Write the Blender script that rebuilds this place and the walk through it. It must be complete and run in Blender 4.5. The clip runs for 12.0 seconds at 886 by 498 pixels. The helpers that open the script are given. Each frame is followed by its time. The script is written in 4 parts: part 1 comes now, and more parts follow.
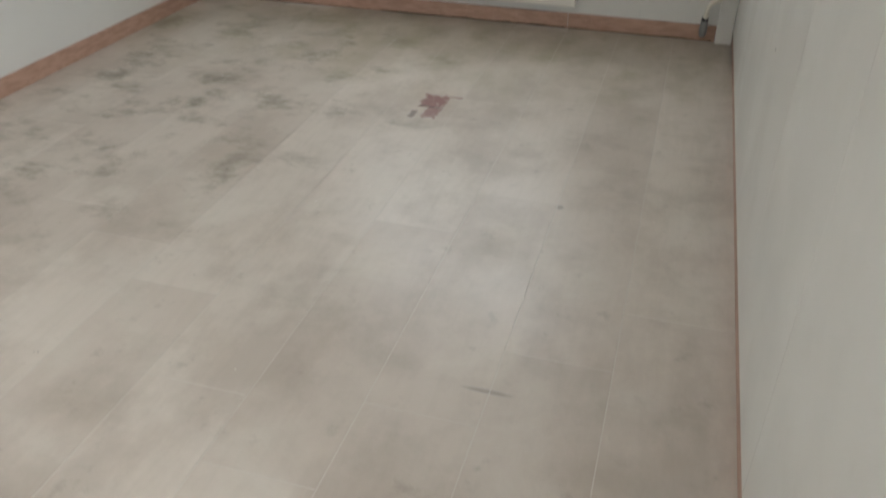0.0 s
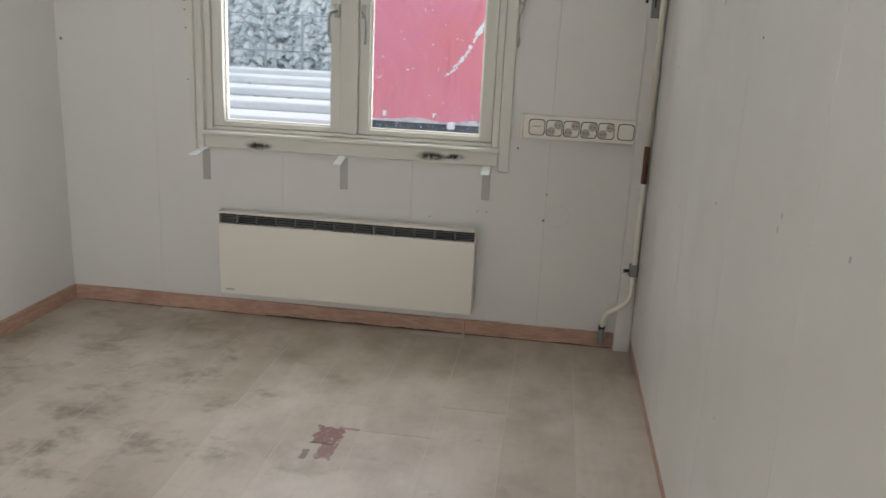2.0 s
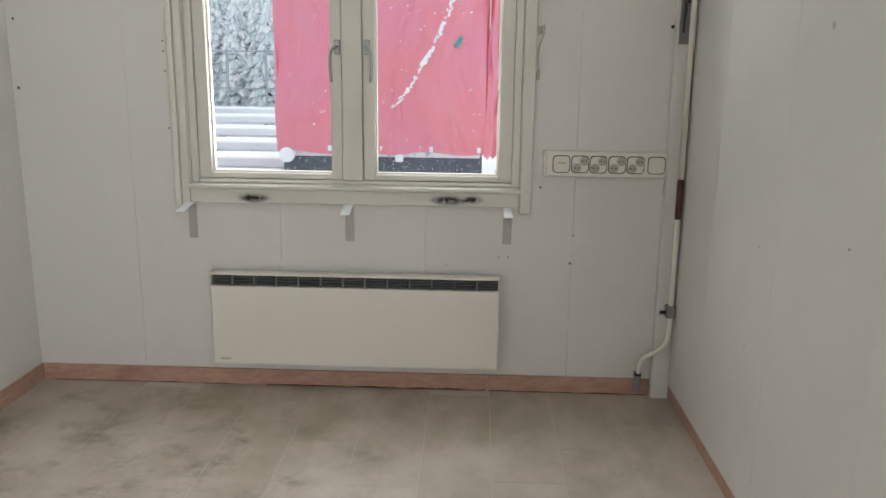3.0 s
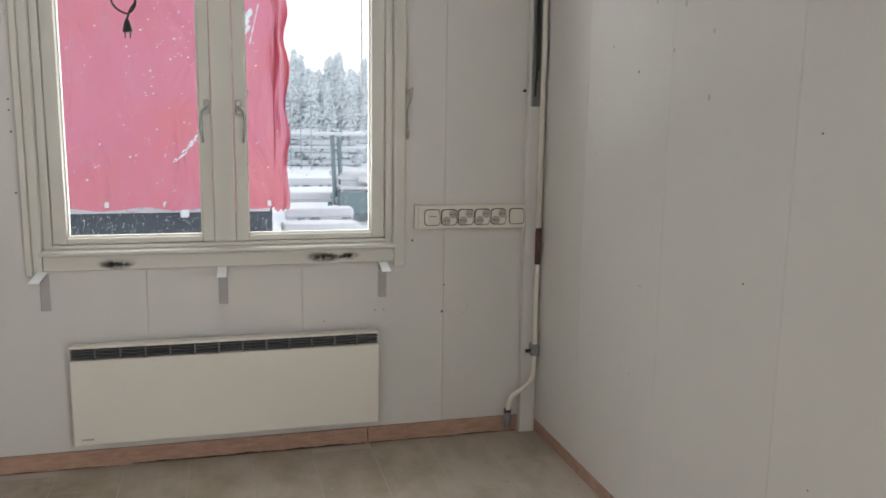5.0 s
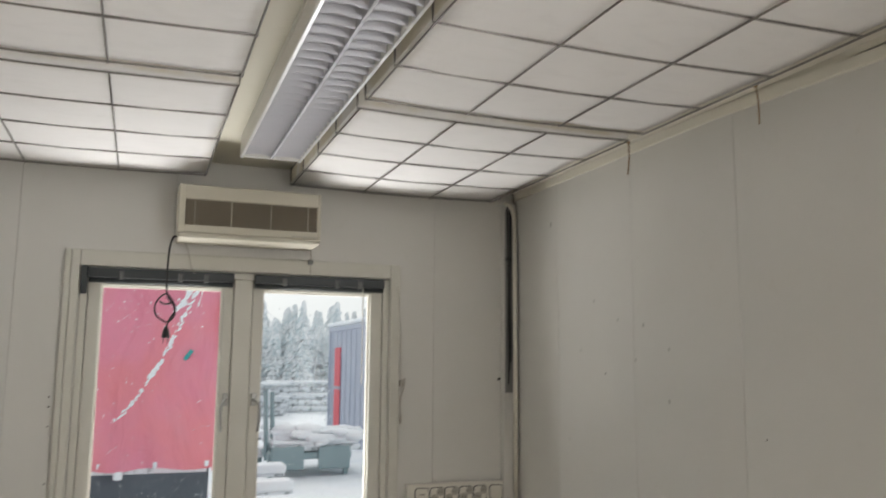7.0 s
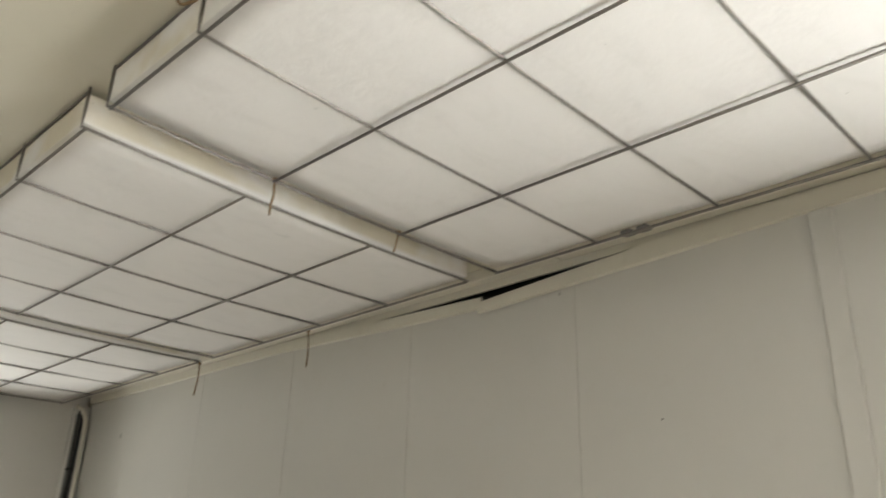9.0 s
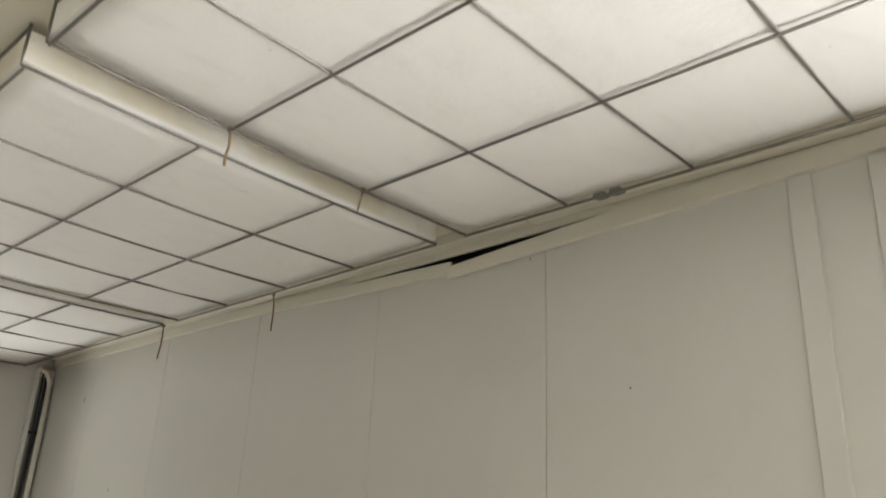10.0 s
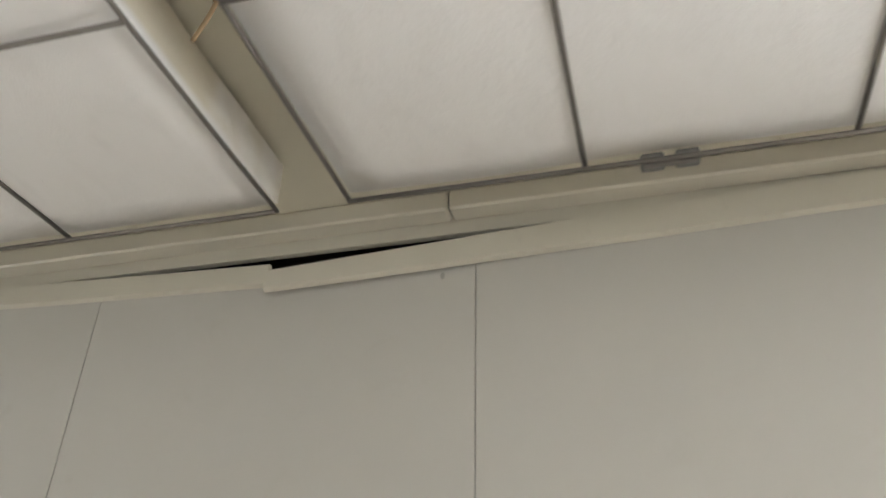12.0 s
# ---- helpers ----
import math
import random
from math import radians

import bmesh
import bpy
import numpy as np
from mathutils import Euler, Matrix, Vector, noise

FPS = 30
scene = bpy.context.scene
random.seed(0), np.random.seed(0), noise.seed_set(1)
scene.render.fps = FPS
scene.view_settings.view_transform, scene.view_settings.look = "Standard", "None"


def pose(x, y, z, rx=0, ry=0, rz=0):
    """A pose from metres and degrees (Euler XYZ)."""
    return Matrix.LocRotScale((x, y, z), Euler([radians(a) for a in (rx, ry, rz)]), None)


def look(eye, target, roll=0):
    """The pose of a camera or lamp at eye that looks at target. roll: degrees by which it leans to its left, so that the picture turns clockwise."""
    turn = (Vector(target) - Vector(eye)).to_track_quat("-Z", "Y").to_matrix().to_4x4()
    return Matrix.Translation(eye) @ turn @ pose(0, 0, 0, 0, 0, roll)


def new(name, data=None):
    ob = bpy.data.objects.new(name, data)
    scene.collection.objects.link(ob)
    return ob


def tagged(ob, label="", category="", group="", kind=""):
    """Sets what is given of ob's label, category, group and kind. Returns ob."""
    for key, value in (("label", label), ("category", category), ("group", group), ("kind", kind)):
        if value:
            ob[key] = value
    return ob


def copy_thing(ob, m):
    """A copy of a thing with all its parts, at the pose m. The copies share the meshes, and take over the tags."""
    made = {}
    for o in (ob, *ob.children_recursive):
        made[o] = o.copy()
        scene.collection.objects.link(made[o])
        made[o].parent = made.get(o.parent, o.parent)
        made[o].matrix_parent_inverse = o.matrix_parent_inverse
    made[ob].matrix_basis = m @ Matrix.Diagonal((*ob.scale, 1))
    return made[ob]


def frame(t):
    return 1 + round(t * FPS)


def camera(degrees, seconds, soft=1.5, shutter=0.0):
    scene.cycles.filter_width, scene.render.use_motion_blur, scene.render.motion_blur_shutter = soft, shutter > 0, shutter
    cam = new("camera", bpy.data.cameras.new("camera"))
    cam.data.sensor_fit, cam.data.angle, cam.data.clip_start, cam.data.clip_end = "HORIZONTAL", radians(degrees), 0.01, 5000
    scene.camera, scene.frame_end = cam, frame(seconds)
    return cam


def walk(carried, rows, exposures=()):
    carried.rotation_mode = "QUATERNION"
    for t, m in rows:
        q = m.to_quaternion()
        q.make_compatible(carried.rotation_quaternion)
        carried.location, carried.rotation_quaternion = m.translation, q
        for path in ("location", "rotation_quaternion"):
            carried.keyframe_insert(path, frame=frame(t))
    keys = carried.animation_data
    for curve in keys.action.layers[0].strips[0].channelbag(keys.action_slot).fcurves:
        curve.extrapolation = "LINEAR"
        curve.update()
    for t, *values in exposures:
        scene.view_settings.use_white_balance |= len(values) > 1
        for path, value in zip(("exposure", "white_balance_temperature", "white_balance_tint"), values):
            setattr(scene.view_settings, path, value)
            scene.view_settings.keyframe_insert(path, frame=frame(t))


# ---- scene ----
cam = camera(57.7, 12.0, shutter=0.4)
PATH = [
    (0, (-0.242, -3.954, 1.214), (-0.718, -2.337, 0.137), 0.4),
    (0.5, (-0.266, -3.954, 1.285), (-0.772, -2.233, 0.4), 0.6),
    (1, (-0.294, -3.917, 1.334), (-0.77, -2.082, 0.698), 0.5),
    (1.5, (-0.353, -3.726, 1.365), (-0.763, -1.833, 0.864), 1.0),
    (2, (-0.42, -3.589, 1.383), (-0.671, -1.674, 0.863), 2.7),
    (2.5, (-0.644, -3.456, 1.399), (-0.779, -1.54, 0.843), 1.6),
    (3, (-0.846, -3.307, 1.393), (-0.922, -1.36, 0.944), 0.7),
    (3.5, (-1.042, -3.099, 1.401), (-0.991, -1.164, 0.899), 1.4),
    (5.5, (-1.461, -3.479, 1.436), (-0.867, -1.591, 1.148), -0.3),
    (6, (-1.649, -3.591, 1.458), (-1.026, -1.712, 1.173), -1.0),
    (6.5, (-1.751, -3.683, 1.541), (-1.152, -1.775, 1.496), -0.2),
    (7, (-1.782, -3.732, 1.629), (-1.089, -1.877, 1.906), 0.5),
    (7.5, (-1.759, -3.747, 1.632), (-0.888, -1.98, 1.979), 0.9),
    (9.5, (-1.555, -3.993, 1.713), (-0.211, -2.768, 2.546), 1.6),
    (10, (-1.516, -3.937, 1.698), (-0.157, -2.656, 2.413), 2.6),
    (10.5, (-1.407, -3.693, 1.669), (0.112, -2.596, 2.37), 4.5),
    (11, (-1.247, -3.478, 1.726), (0.432, -2.719, 2.504), 4.5),
    (11.5, (-1.052, -3.292, 1.809), (0.547, -2.645, 2.821), 4.7),
    (12, (-0.924, -3.066, 1.848), (0.712, -2.609, 2.903), 1.6),
]
EXPOSURES = [(0, 0.68, 6200, 9), (0.6, 0.87, 6150, 9), (1.5, 0.55, 6300, 13), (3.5, 0.70, 6350, 12), (5.5, 0.5, 6400, 15), (7, 0.30, 6650, 12), (9.5, 0.34, 6950, 8), (10.5, 0.52, 6750, 8), (12, 0.72, 6550, 10)]
walk(cam, [(t, look(eye, target, roll)) for t, eye, target, roll in PATH], EXPOSURES)

# ---- world, daylight ----
world = bpy.data.worlds.new("overcast_sky")
scene.world = world
world.use_nodes = True
wn, wl = world.node_tree.nodes, world.node_tree.links
sky = wn.new("ShaderNodeTexSky")
sky.sky_type, sky.sun_disc = "NISHITA", False
sky.sun_elevation, sky.sun_rotation = radians(28), 0.0
sky.air_density, sky.dust_density = 1.0, 3.0
grey = wn.new("ShaderNodeHueSaturation")
grey.inputs["Saturation"].default_value = 0.18
wl.new(sky.outputs[0], grey.inputs["Color"])
cloud = wn.new("ShaderNodeMix")
cloud.data_type = "RGBA"
cloud.inputs[0].default_value = 0.93
cloud.inputs[7].default_value = (3.9, 4.08, 4.15, 1)
wl.new(grey.outputs[0], cloud.inputs[6])
wl.new(cloud.outputs[2], wn["Background"].inputs["Color"])
wn["Background"].inputs["Strength"].default_value = 0.15

sun = new("sun", bpy.data.lights.new("sun", "SUN"))
sun.data.energy, sun.data.angle, sun.data.color = 1.5, radians(75), (1.0, 0.98, 0.95)
sun.matrix_world = look((0, 20, 10.6), (0, 0, 0))


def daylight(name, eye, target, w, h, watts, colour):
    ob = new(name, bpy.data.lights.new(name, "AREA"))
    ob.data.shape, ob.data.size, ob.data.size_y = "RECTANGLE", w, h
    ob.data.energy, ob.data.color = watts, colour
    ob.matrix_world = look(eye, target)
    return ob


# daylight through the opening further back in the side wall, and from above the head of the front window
daylight("daylight_side_window", (0.75, -5.25, 1.25), (-2.7, -2.2, 1.5), 2.2, 1.8, 150, (0.97, 0.99, 1.0))
daylight("daylight_side_snow", (0.95, -5.30, 0.30), (-1.6, -3.6, 2.5), 2.2, 1.0, 80, (0.98, 0.99, 1.0))
daylight("daylight_front_window", (-1.36, 0.62, 2.35), (-1.36, -1.2, 0.6), 1.3, 0.5, 14, (0.95, 0.98, 1.0))
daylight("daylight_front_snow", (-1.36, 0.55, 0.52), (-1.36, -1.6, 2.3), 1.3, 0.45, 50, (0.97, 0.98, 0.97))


# ---- materials ----
def mat(name, base, rough=0.6, metal=0.0, coat=0.0):
    m = bpy.data.materials.new(name)
    m.use_nodes = True
    b = m.node_tree.nodes["Principled BSDF"]
    b.inputs["Base Color"].default_value = (*base, 1)
    b.inputs["Roughness"].default_value = rough
    b.inputs["Metallic"].default_value = metal
    b.inputs["Coat Weight"].default_value = coat
    return m


class Nodes:
    """Short hand for a material's node tree, in world metres."""

    def __init__(self, m):
        self.m, self.n, self.l = m, m.node_tree.nodes, m.node_tree.links
        self.b = self.n["Principled BSDF"]
        self.pos = self.n.new("ShaderNodeNewGeometry").outputs["Position"]

    def scaled(self, s):
        v = self.n.new("ShaderNodeVectorMath")
        v.operation = "MULTIPLY"
        self.l.new(self.pos, v.inputs[0])
        v.inputs[1].default_value = s
        return v.outputs[0]

    def noise(self, scale, detail=4.0, rough=0.55, stretch=(1, 1, 1), distortion=0.0):
        t = self.n.new("ShaderNodeTexNoise")
        t.inputs["Scale"].default_value, t.inputs["Detail"].default_value = scale, detail
        t.inputs["Roughness"].default_value, t.inputs["Distortion"].default_value = rough, distortion
        self.l.new(self.scaled(stretch), t.inputs["Vector"])
        return t.outputs["Fac"]

    def ramp(self, fac, lo, hi, a=0.0, b=1.0):
        r = self.n.new("ShaderNodeMapRange")
        r.interpolation_type = "SMOOTHSTEP"
        r.inputs["From Min"].default_value, r.inputs["From Max"].default_value = lo, hi
        r.inputs["To Min"].default_value, r.inputs["To Max"].default_value = a, b
        self.l.new(fac, r.inputs["Value"])
        return r.outputs[0]

    def math(self, op, a, b):
        k = self.n.new("ShaderNodeMath")
        k.operation = op
        for i, v in enumerate((a, b)):
            if isinstance(v, (int, float)):
                k.inputs[i].default_value = v
            else:
                self.l.new(v, k.inputs[i])
        return k.outputs[0]

    def mix(self, fac, a, b):
        k = self.n.new("ShaderNodeMix")
        k.data_type = "RGBA"
        if isinstance(fac, (int, float)):
            k.inputs[0].default_value = fac
        else:
            self.l.new(fac, k.inputs[0])
        for i, v in ((6, a), (7, b)):
            if isinstance(v, tuple):
                k.inputs[i].default_value = (*v, 1)
            else:
                self.l.new(v, k.inputs[i])
        return k.outputs[2]

    def axis(self, i):
        s = self.n.new("ShaderNodeSeparateXYZ")
        self.l.new(self.pos, s.inputs[0])
        return s.outputs[i]

    def random(self):
        return self.n.new("ShaderNodeObjectInfo").outputs["Random"]

    def colour(self, c):
        self.l.new(c, self.b.inputs["Base Color"])

    def rough(self, r):
        self.l.new(r, self.b.inputs["Roughness"])

    def bump(self, h, strength=0.2, dist=0.01):
        k = self.n.new("ShaderNodeBump")
        k.inputs["Strength"].default_value, k.inputs["Distance"].default_value = strength, dist
        self.l.new(h, k.inputs["Height"])
        self.l.new(k.outputs[0], self.b.inputs["Normal"])

    def spot(self, x, y, rx, ry, soft=0.5, wobble=None):
        """A soft-edged patch on the floor, 1 inside, 0 outside."""
        dx = self.math("DIVIDE", self.math("SUBTRACT", self.axis(0), x), rx)
        dy = self.math("DIVIDE", self.math("SUBTRACT", self.axis(1), y), ry)
        d = self.math("SQRT", self.math("ADD", self.math("MULTIPLY", dx, dx), self.math("MULTIPLY", dy, dy)), 0.0)
        if wobble is not None:
            d = self.math("ADD", d, wobble)
        return self.ramp(d, 1.0 + soft / 2, 1.0 - soft / 2)


def painted(name, base, rough=0.5, dirt=(0.5, 0.47, 0.4), amount=0.25, scale=2.5, bump=0.05):
    """Aged paint: faint clouding, sparse grime, a fine roller texture."""
    m = mat(name, base, rough)
    k = Nodes(m)
    cloud = k.ramp(k.noise(scale, 5), 0.35, 0.75)
    grime = k.ramp(k.noise(scale * 5, 6, 0.65, distortion=0.6), 0.58, 0.8)
    c = k.mix(k.math("MULTIPLY", cloud, amount * 0.45), base, tuple(v * 0.82 for v in base))
    c = k.mix(k.math("MULTIPLY", grime, amount), c, dirt)
    k.colour(c)
    k.rough(k.ramp(cloud, 0, 1, rough - 0.06, rough + 0.1))
    k.bump(k.noise(260, 3), bump, 0.002)
    return m


WALL = painted("wall_paint", (0.638, 0.625, 0.587), 0.40, amount=0.2)
FRAME = painted("window_paint", (0.62, 0.605, 0.54), 0.42, amount=0.28, scale=6)
CEIL = painted("ceiling_paint", (0.70, 0.67, 0.56), 0.6, amount=0.2)
TRIM = painted("trim_paint", (0.72, 0.69, 0.60), 0.45, amount=0.2, scale=5)
ENAMEL = painted("heater_enamel", (0.72, 0.685, 0.61), 0.35, amount=0.08, bump=0.02)
PLASTIC = painted("aged_plastic", (0.57, 0.535, 0.44), 0.42, amount=0.18, scale=6, bump=0.03)
WHITE = mat("white_plastic", (0.74, 0.71, 0.63), 0.35)
SOCKET = mat("socket_grey", (0.42, 0.39, 0.34), 0.4)
# One white bracket metal: brighter for the lit arm, darker for the shaded leg.
BRACKET_LIT = mat("bracket_lit", (0.82, 0.86, 0.85), 0.4)
BRACKET_SHADED = mat("bracket_shaded", (0.40, 0.385, 0.37), 0.45)
DARK = mat("dark_plastic", (0.035, 0.04, 0.04), 0.45)
GRILLE = mat("dark_grille", (0.12, 0.125, 0.125), 0.5)
AC_SLAT = mat("brown_slat", (0.24, 0.20, 0.145), 0.5)
BLIND = painted("dark_blind", (0.035, 0.042, 0.045), 0.4, (0.1, 0.1, 0.1), 0.3, 20)
BLACK = mat("black_rubber", (0.012, 0.012, 0.012), 0.5)
BACKING = mat("board_backing", (0.42, 0.405, 0.37), 0.9)
GAP_SHADE = mat("gap_shade", (0.02, 0.02, 0.018), 0.95)
RUST = painted("brown_tape", (0.10, 0.035, 0.018), 0.5, (0.04, 0.02, 0.01), 0.5, 30)
STEEL = mat("wire_steel", (0.24, 0.225, 0.21), 0.38, 0.8)
CHROME = mat("handle_metal", (0.36, 0.36, 0.34), 0.35, 0.7)
ALU = mat("lamp_aluminium", (0.78, 0.78, 0.78), 0.3, 0.7)
LOUVRE = mat("louvre_aluminium", (0.50, 0.50, 0.53), 0.42, 0.3)
LAMP = painted("lamp_enamel", (0.74, 0.73, 0.69), 0.4, amount=0.15)
TUBE = mat("unlit_tube", (0.8, 0.8, 0.8), 0.25)
TWINE = mat("brown_twine", (0.30, 0.21, 0.12), 0.8)
GREYCLIP = painted("grey_clip", (0.22, 0.22, 0.21), 0.5, (0.4, 0.4, 0.38), 0.6, 60)
HOLE = mat("nail_hole", (0.13, 0.12, 0.105), 0.8)
MARK = mat("filler_mark", (0.44, 0.43, 0.40), 0.7)
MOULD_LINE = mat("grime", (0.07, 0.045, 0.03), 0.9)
RING = mat("pencil_ring", (0.52, 0.50, 0.46), 0.6)
MOULD = mat("mould", (0.03, 0.028, 0.022), 0.9)
k = Nodes(MOULD)
co = k.n.new("ShaderNodeTexCoord").outputs["Generated"]
flat = k.n.new("ShaderNodeVectorMath")
flat.operation = "MULTIPLY"
k.l.new(co, flat.inputs[0])
flat.inputs[1].default_value = (1, 0, 1)
away = k.n.new("ShaderNodeVectorMath")
away.operation = "DISTANCE"
k.l.new(flat.outputs[0], away.inputs[0])
away.inputs[1].default_value = (0.5, 0.0, 0.5)
k.l.new(k.math("MULTIPLY", k.ramp(away.outputs["Value"], 0.52, 0.08), k.ramp(k.noise(45, 4), 0.25, 0.6)), k.b.inputs["Alpha"])


def pad_fabric():
    m = mat("pad_fabric", (0.88, 0.87, 0.86), 0.75)
    k = Nodes(m)
    streak = k.ramp(k.noise(7, 6, 0.6, (1, 2.4, 1), 0.8), 0.45, 0.75)
    c = k.mix(k.math("MULTIPLY", streak, 0.30), (0.885, 0.875, 0.865), (0.76, 0.75, 0.735))
    spots = k.ramp(k.noise(16, 5, 0.7, (1, 2, 1), 0.5), 0.69, 0.75)
    c = k.mix(k.math("MULTIPLY", spots, 0.5), c, (0.34, 0.33, 0.32))
    side = k.math("SUBTRACT", 1.0, k.ramp(k.axis(2), 2.437, 2.452))
    yellow = k.math("MULTIPLY", k.math("SUBTRACT", 1.0, side), k.ramp(k.noise(5, 3), 0.35, 0.62))
    c = k.mix(k.math("MULTIPLY", yellow, 0.55), c, (0.62, 0.53, 0.33))
    k.colour(c)
    k.bump(k.math("ADD", k.noise(12, 4), k.math("MULTIPLY", k.noise(420, 2), 0.12)), 0.35, 0.012)
    return m


PAD = pad_fabric()


def laminate():
    """Worn pale laminate: cloudy wear, dark scuffs, one red paint patch."""
    m = mat("worn_laminate", (0.45, 0.39, 0.31), 0.38)
    k = Nodes(m)
    tone = k.random()
    c = k.mix(k.ramp(tone, 0, 1), (0.485, 0.42, 0.36), (0.56, 0.495, 0.43))
    grain = k.noise(9, 6, 0.6, (5, 0.6, 1), 0.4)
    c = k.mix(k.ramp(grain, 0.4, 0.72, 0, 0.2), c, (0.40, 0.355, 0.295))
    wear = k.ramp(k.noise(3.2, 6, 0.65, distortion=0.5), 0.46, 0.70)
    c = k.mix(k.math("MULTIPLY", wear, 0.40), c, (0.60, 0.56, 0.49))
    mottle = k.ramp(k.noise(2.6, 6, 0.62, (1.2, 0.8, 1)), 0.42, 0.66)
    c = k.mix(k.math("MULTIPLY", mottle, 0.55), c, (0.34, 0.285, 0.235))
    blot = k.ramp(k.noise(11, 5, 0.66), 0.60, 0.72)
    c = k.mix(k.math("MULTIPLY", blot, 0.30), c, (0.22, 0.19, 0.155))
    for sx, sy, rx, ry in ((-0.505, -1.80, 0.012, 0.012), (-0.52, -2.66, 0.05, 0.006)):
        c = k.mix(k.math("MULTIPLY", k.spot(sx, sy, rx, ry, 0.8), 0.45), c, (0.12, 0.105, 0.09))
    dirt = k.ramp(k.noise(4.2, 6, 0.66, (1, 1.2, 1), 0.1), 0.47, 0.70)
    wob = k.ramp(k.noise(4, 4), 0.3, 0.7, -0.35, 0.35)
    zone = k.spot(-2.15, -1.15, 0.75, 1.0, 0.9, wob)
    c = k.mix(k.math("MULTIPLY", dirt, k.ramp(zone, 0, 1, 0.16, 0.85)), c, (0.185, 0.16, 0.115))
    near = k.spot(-1.3, -0.05, 2.0, 0.75, 1.3, wob)
    c = k.mix(k.math("MULTIPLY", near, k.ramp(k.noise(6, 5, 0.6, (1, 0.5, 1)), 0.3, 0.7, 0.15, 0.6)), c, (0.25, 0.215, 0.12))
    fleck = k.ramp(k.noise(26, 4, 0.7), 0.70, 0.75)
    c = k.mix(k.math("MULTIPLY", fleck, 0.55), c, (0.16, 0.14, 0.12))
    chalk = k.ramp(k.noise(33, 3, 0.6, (1, 0.7, 1)), 0.735, 0.77)
    c = k.mix(k.math("MULTIPLY", chalk, 0.6), c, (0.72, 0.70, 0.66))
    ragged = k.ramp(k.noise(30, 4), 0.3, 0.7, -0.22, 0.22)

    def scrap(x, y, hx, hy):
        """A ragged rectangle of old paint."""
        across = k.math("ABSOLUTE", k.math("DIVIDE", k.math("SUBTRACT", k.axis(0), x), hx), 0.0)
        along = k.math("ABSOLUTE", k.math("DIVIDE", k.math("SUBTRACT", k.axis(1), y), hy), 0.0)
        return k.ramp(k.math("ADD", k.math("MAXIMUM", across, along), ragged), 1.10, 0.90)

    worn = k.ramp(k.noise(42, 5, 0.7, (1, 0.6, 1)), 0.34, 0.47, 0.25, 1.0)
    patch = k.math("MAXIMUM", scrap(-1.118, -1.105, 0.048, 0.062), k.math("MULTIPLY", scrap(-1.098, -1.215, 0.028, 0.05), 0.85))
    patch = k.math("MAXIMUM", patch, k.math("MULTIPLY", scrap(-1.055, -1.047, 0.035, 0.008), 0.7))
    c = k.mix(k.math("MULTIPLY", k.math("MULTIPLY", patch, worn), 0.85), c, (0.20, 0.065, 0.065))
    smear = k.math("MAXIMUM", scrap(-1.118, -1.166, 0.048, 0.007), k.math("MULTIPLY", scrap(-1.163, -1.25, 0.012, 0.03), 0.8))
    c = k.mix(k.math("MULTIPLY", smear, 0.8), c, (0.10, 0.06, 0.055))
    k.colour(c)
    k.rough(k.math("ADD", k.ramp(wear, 0, 1, 0.34, 0.46), k.math("MULTIPLY", dirt, 0.1)))
    k.bump(k.math("ADD", grain, k.math("MULTIPLY", k.noise(140, 3), 0.25)), 0.10, 0.004)
    return m


LAMINATE = laminate()
GROUT = painted("floor_joint", (0.53, 0.49, 0.435), 0.7, (0.3, 0.26, 0.2), 0.5, 8)


def stained_wood():
    m = mat("baseboard_wood", (0.42, 0.20, 0.12), 0.5)
    k = Nodes(m)
    g = k.noise(26, 5, 0.6, (0.5, 0.5, 2.4), 0.4)
    c = k.mix(k.ramp(g, 0.35, 0.7), (0.45, 0.285, 0.21), (0.35, 0.21, 0.15))
    c = k.mix(k.ramp(k.noise(60, 4, 0.6, (2, 2, 0.3)), 0.62, 0.74, 0, 0.6), c, (0.58, 0.40, 0.30))
    c = k.mix(k.ramp(k.noise(4, 4), 0.55, 0.75, 0, 0.45), c, (0.22, 0.09, 0.05))
    k.colour(c)
    k.bump(g, 0.2, 0.003)
    return m


WOOD = stained_wood()


def pane_glass():
    m = bpy.data.materials.new("window_glass")
    m.use_nodes = True
    n, l = m.node_tree.nodes, m.node_tree.links
    n.remove(n["Principled BSDF"])
    clear, gloss, both = n.new("ShaderNodeBsdfTransparent"), n.new("ShaderNodeBsdfGlossy"), n.new("ShaderNodeMixShader")
    clear.inputs[0].default_value = (0.95, 0.97, 0.97, 1)
    gloss.inputs["Roughness"].default_value = 0.02
    f = n.new("ShaderNodeFresnel")
    f.inputs["IOR"].default_value = 1.12
    l.new(f.outputs[0], both.inputs[0])
    l.new(clear.outputs[0], both.inputs[1])
    l.new(gloss.outputs[0], both.inputs[2])
    l.new(both.outputs[0], n["Material Output"].inputs["Surface"])
    return m


GLASS = pane_glass()
SNOW = mat("snow", (0.86, 0.88, 0.91), 0.8)
k = Nodes(SNOW)
k.colour(k.mix(k.ramp(k.noise(1.2, 5), 0.4, 0.7), (0.88, 0.90, 0.92), (0.78, 0.82, 0.87)))
k.bump(k.noise(3, 6), 0.5, 0.15)
SNOWY = mat("snowed_timber", (0.35, 0.37, 0.38), 0.8)
k = Nodes(SNOWY)
k.colour(k.mix(k.ramp(k.noise(5, 5), 0.38, 0.5), (0.30, 0.33, 0.35), (0.82, 0.85, 0.88)))


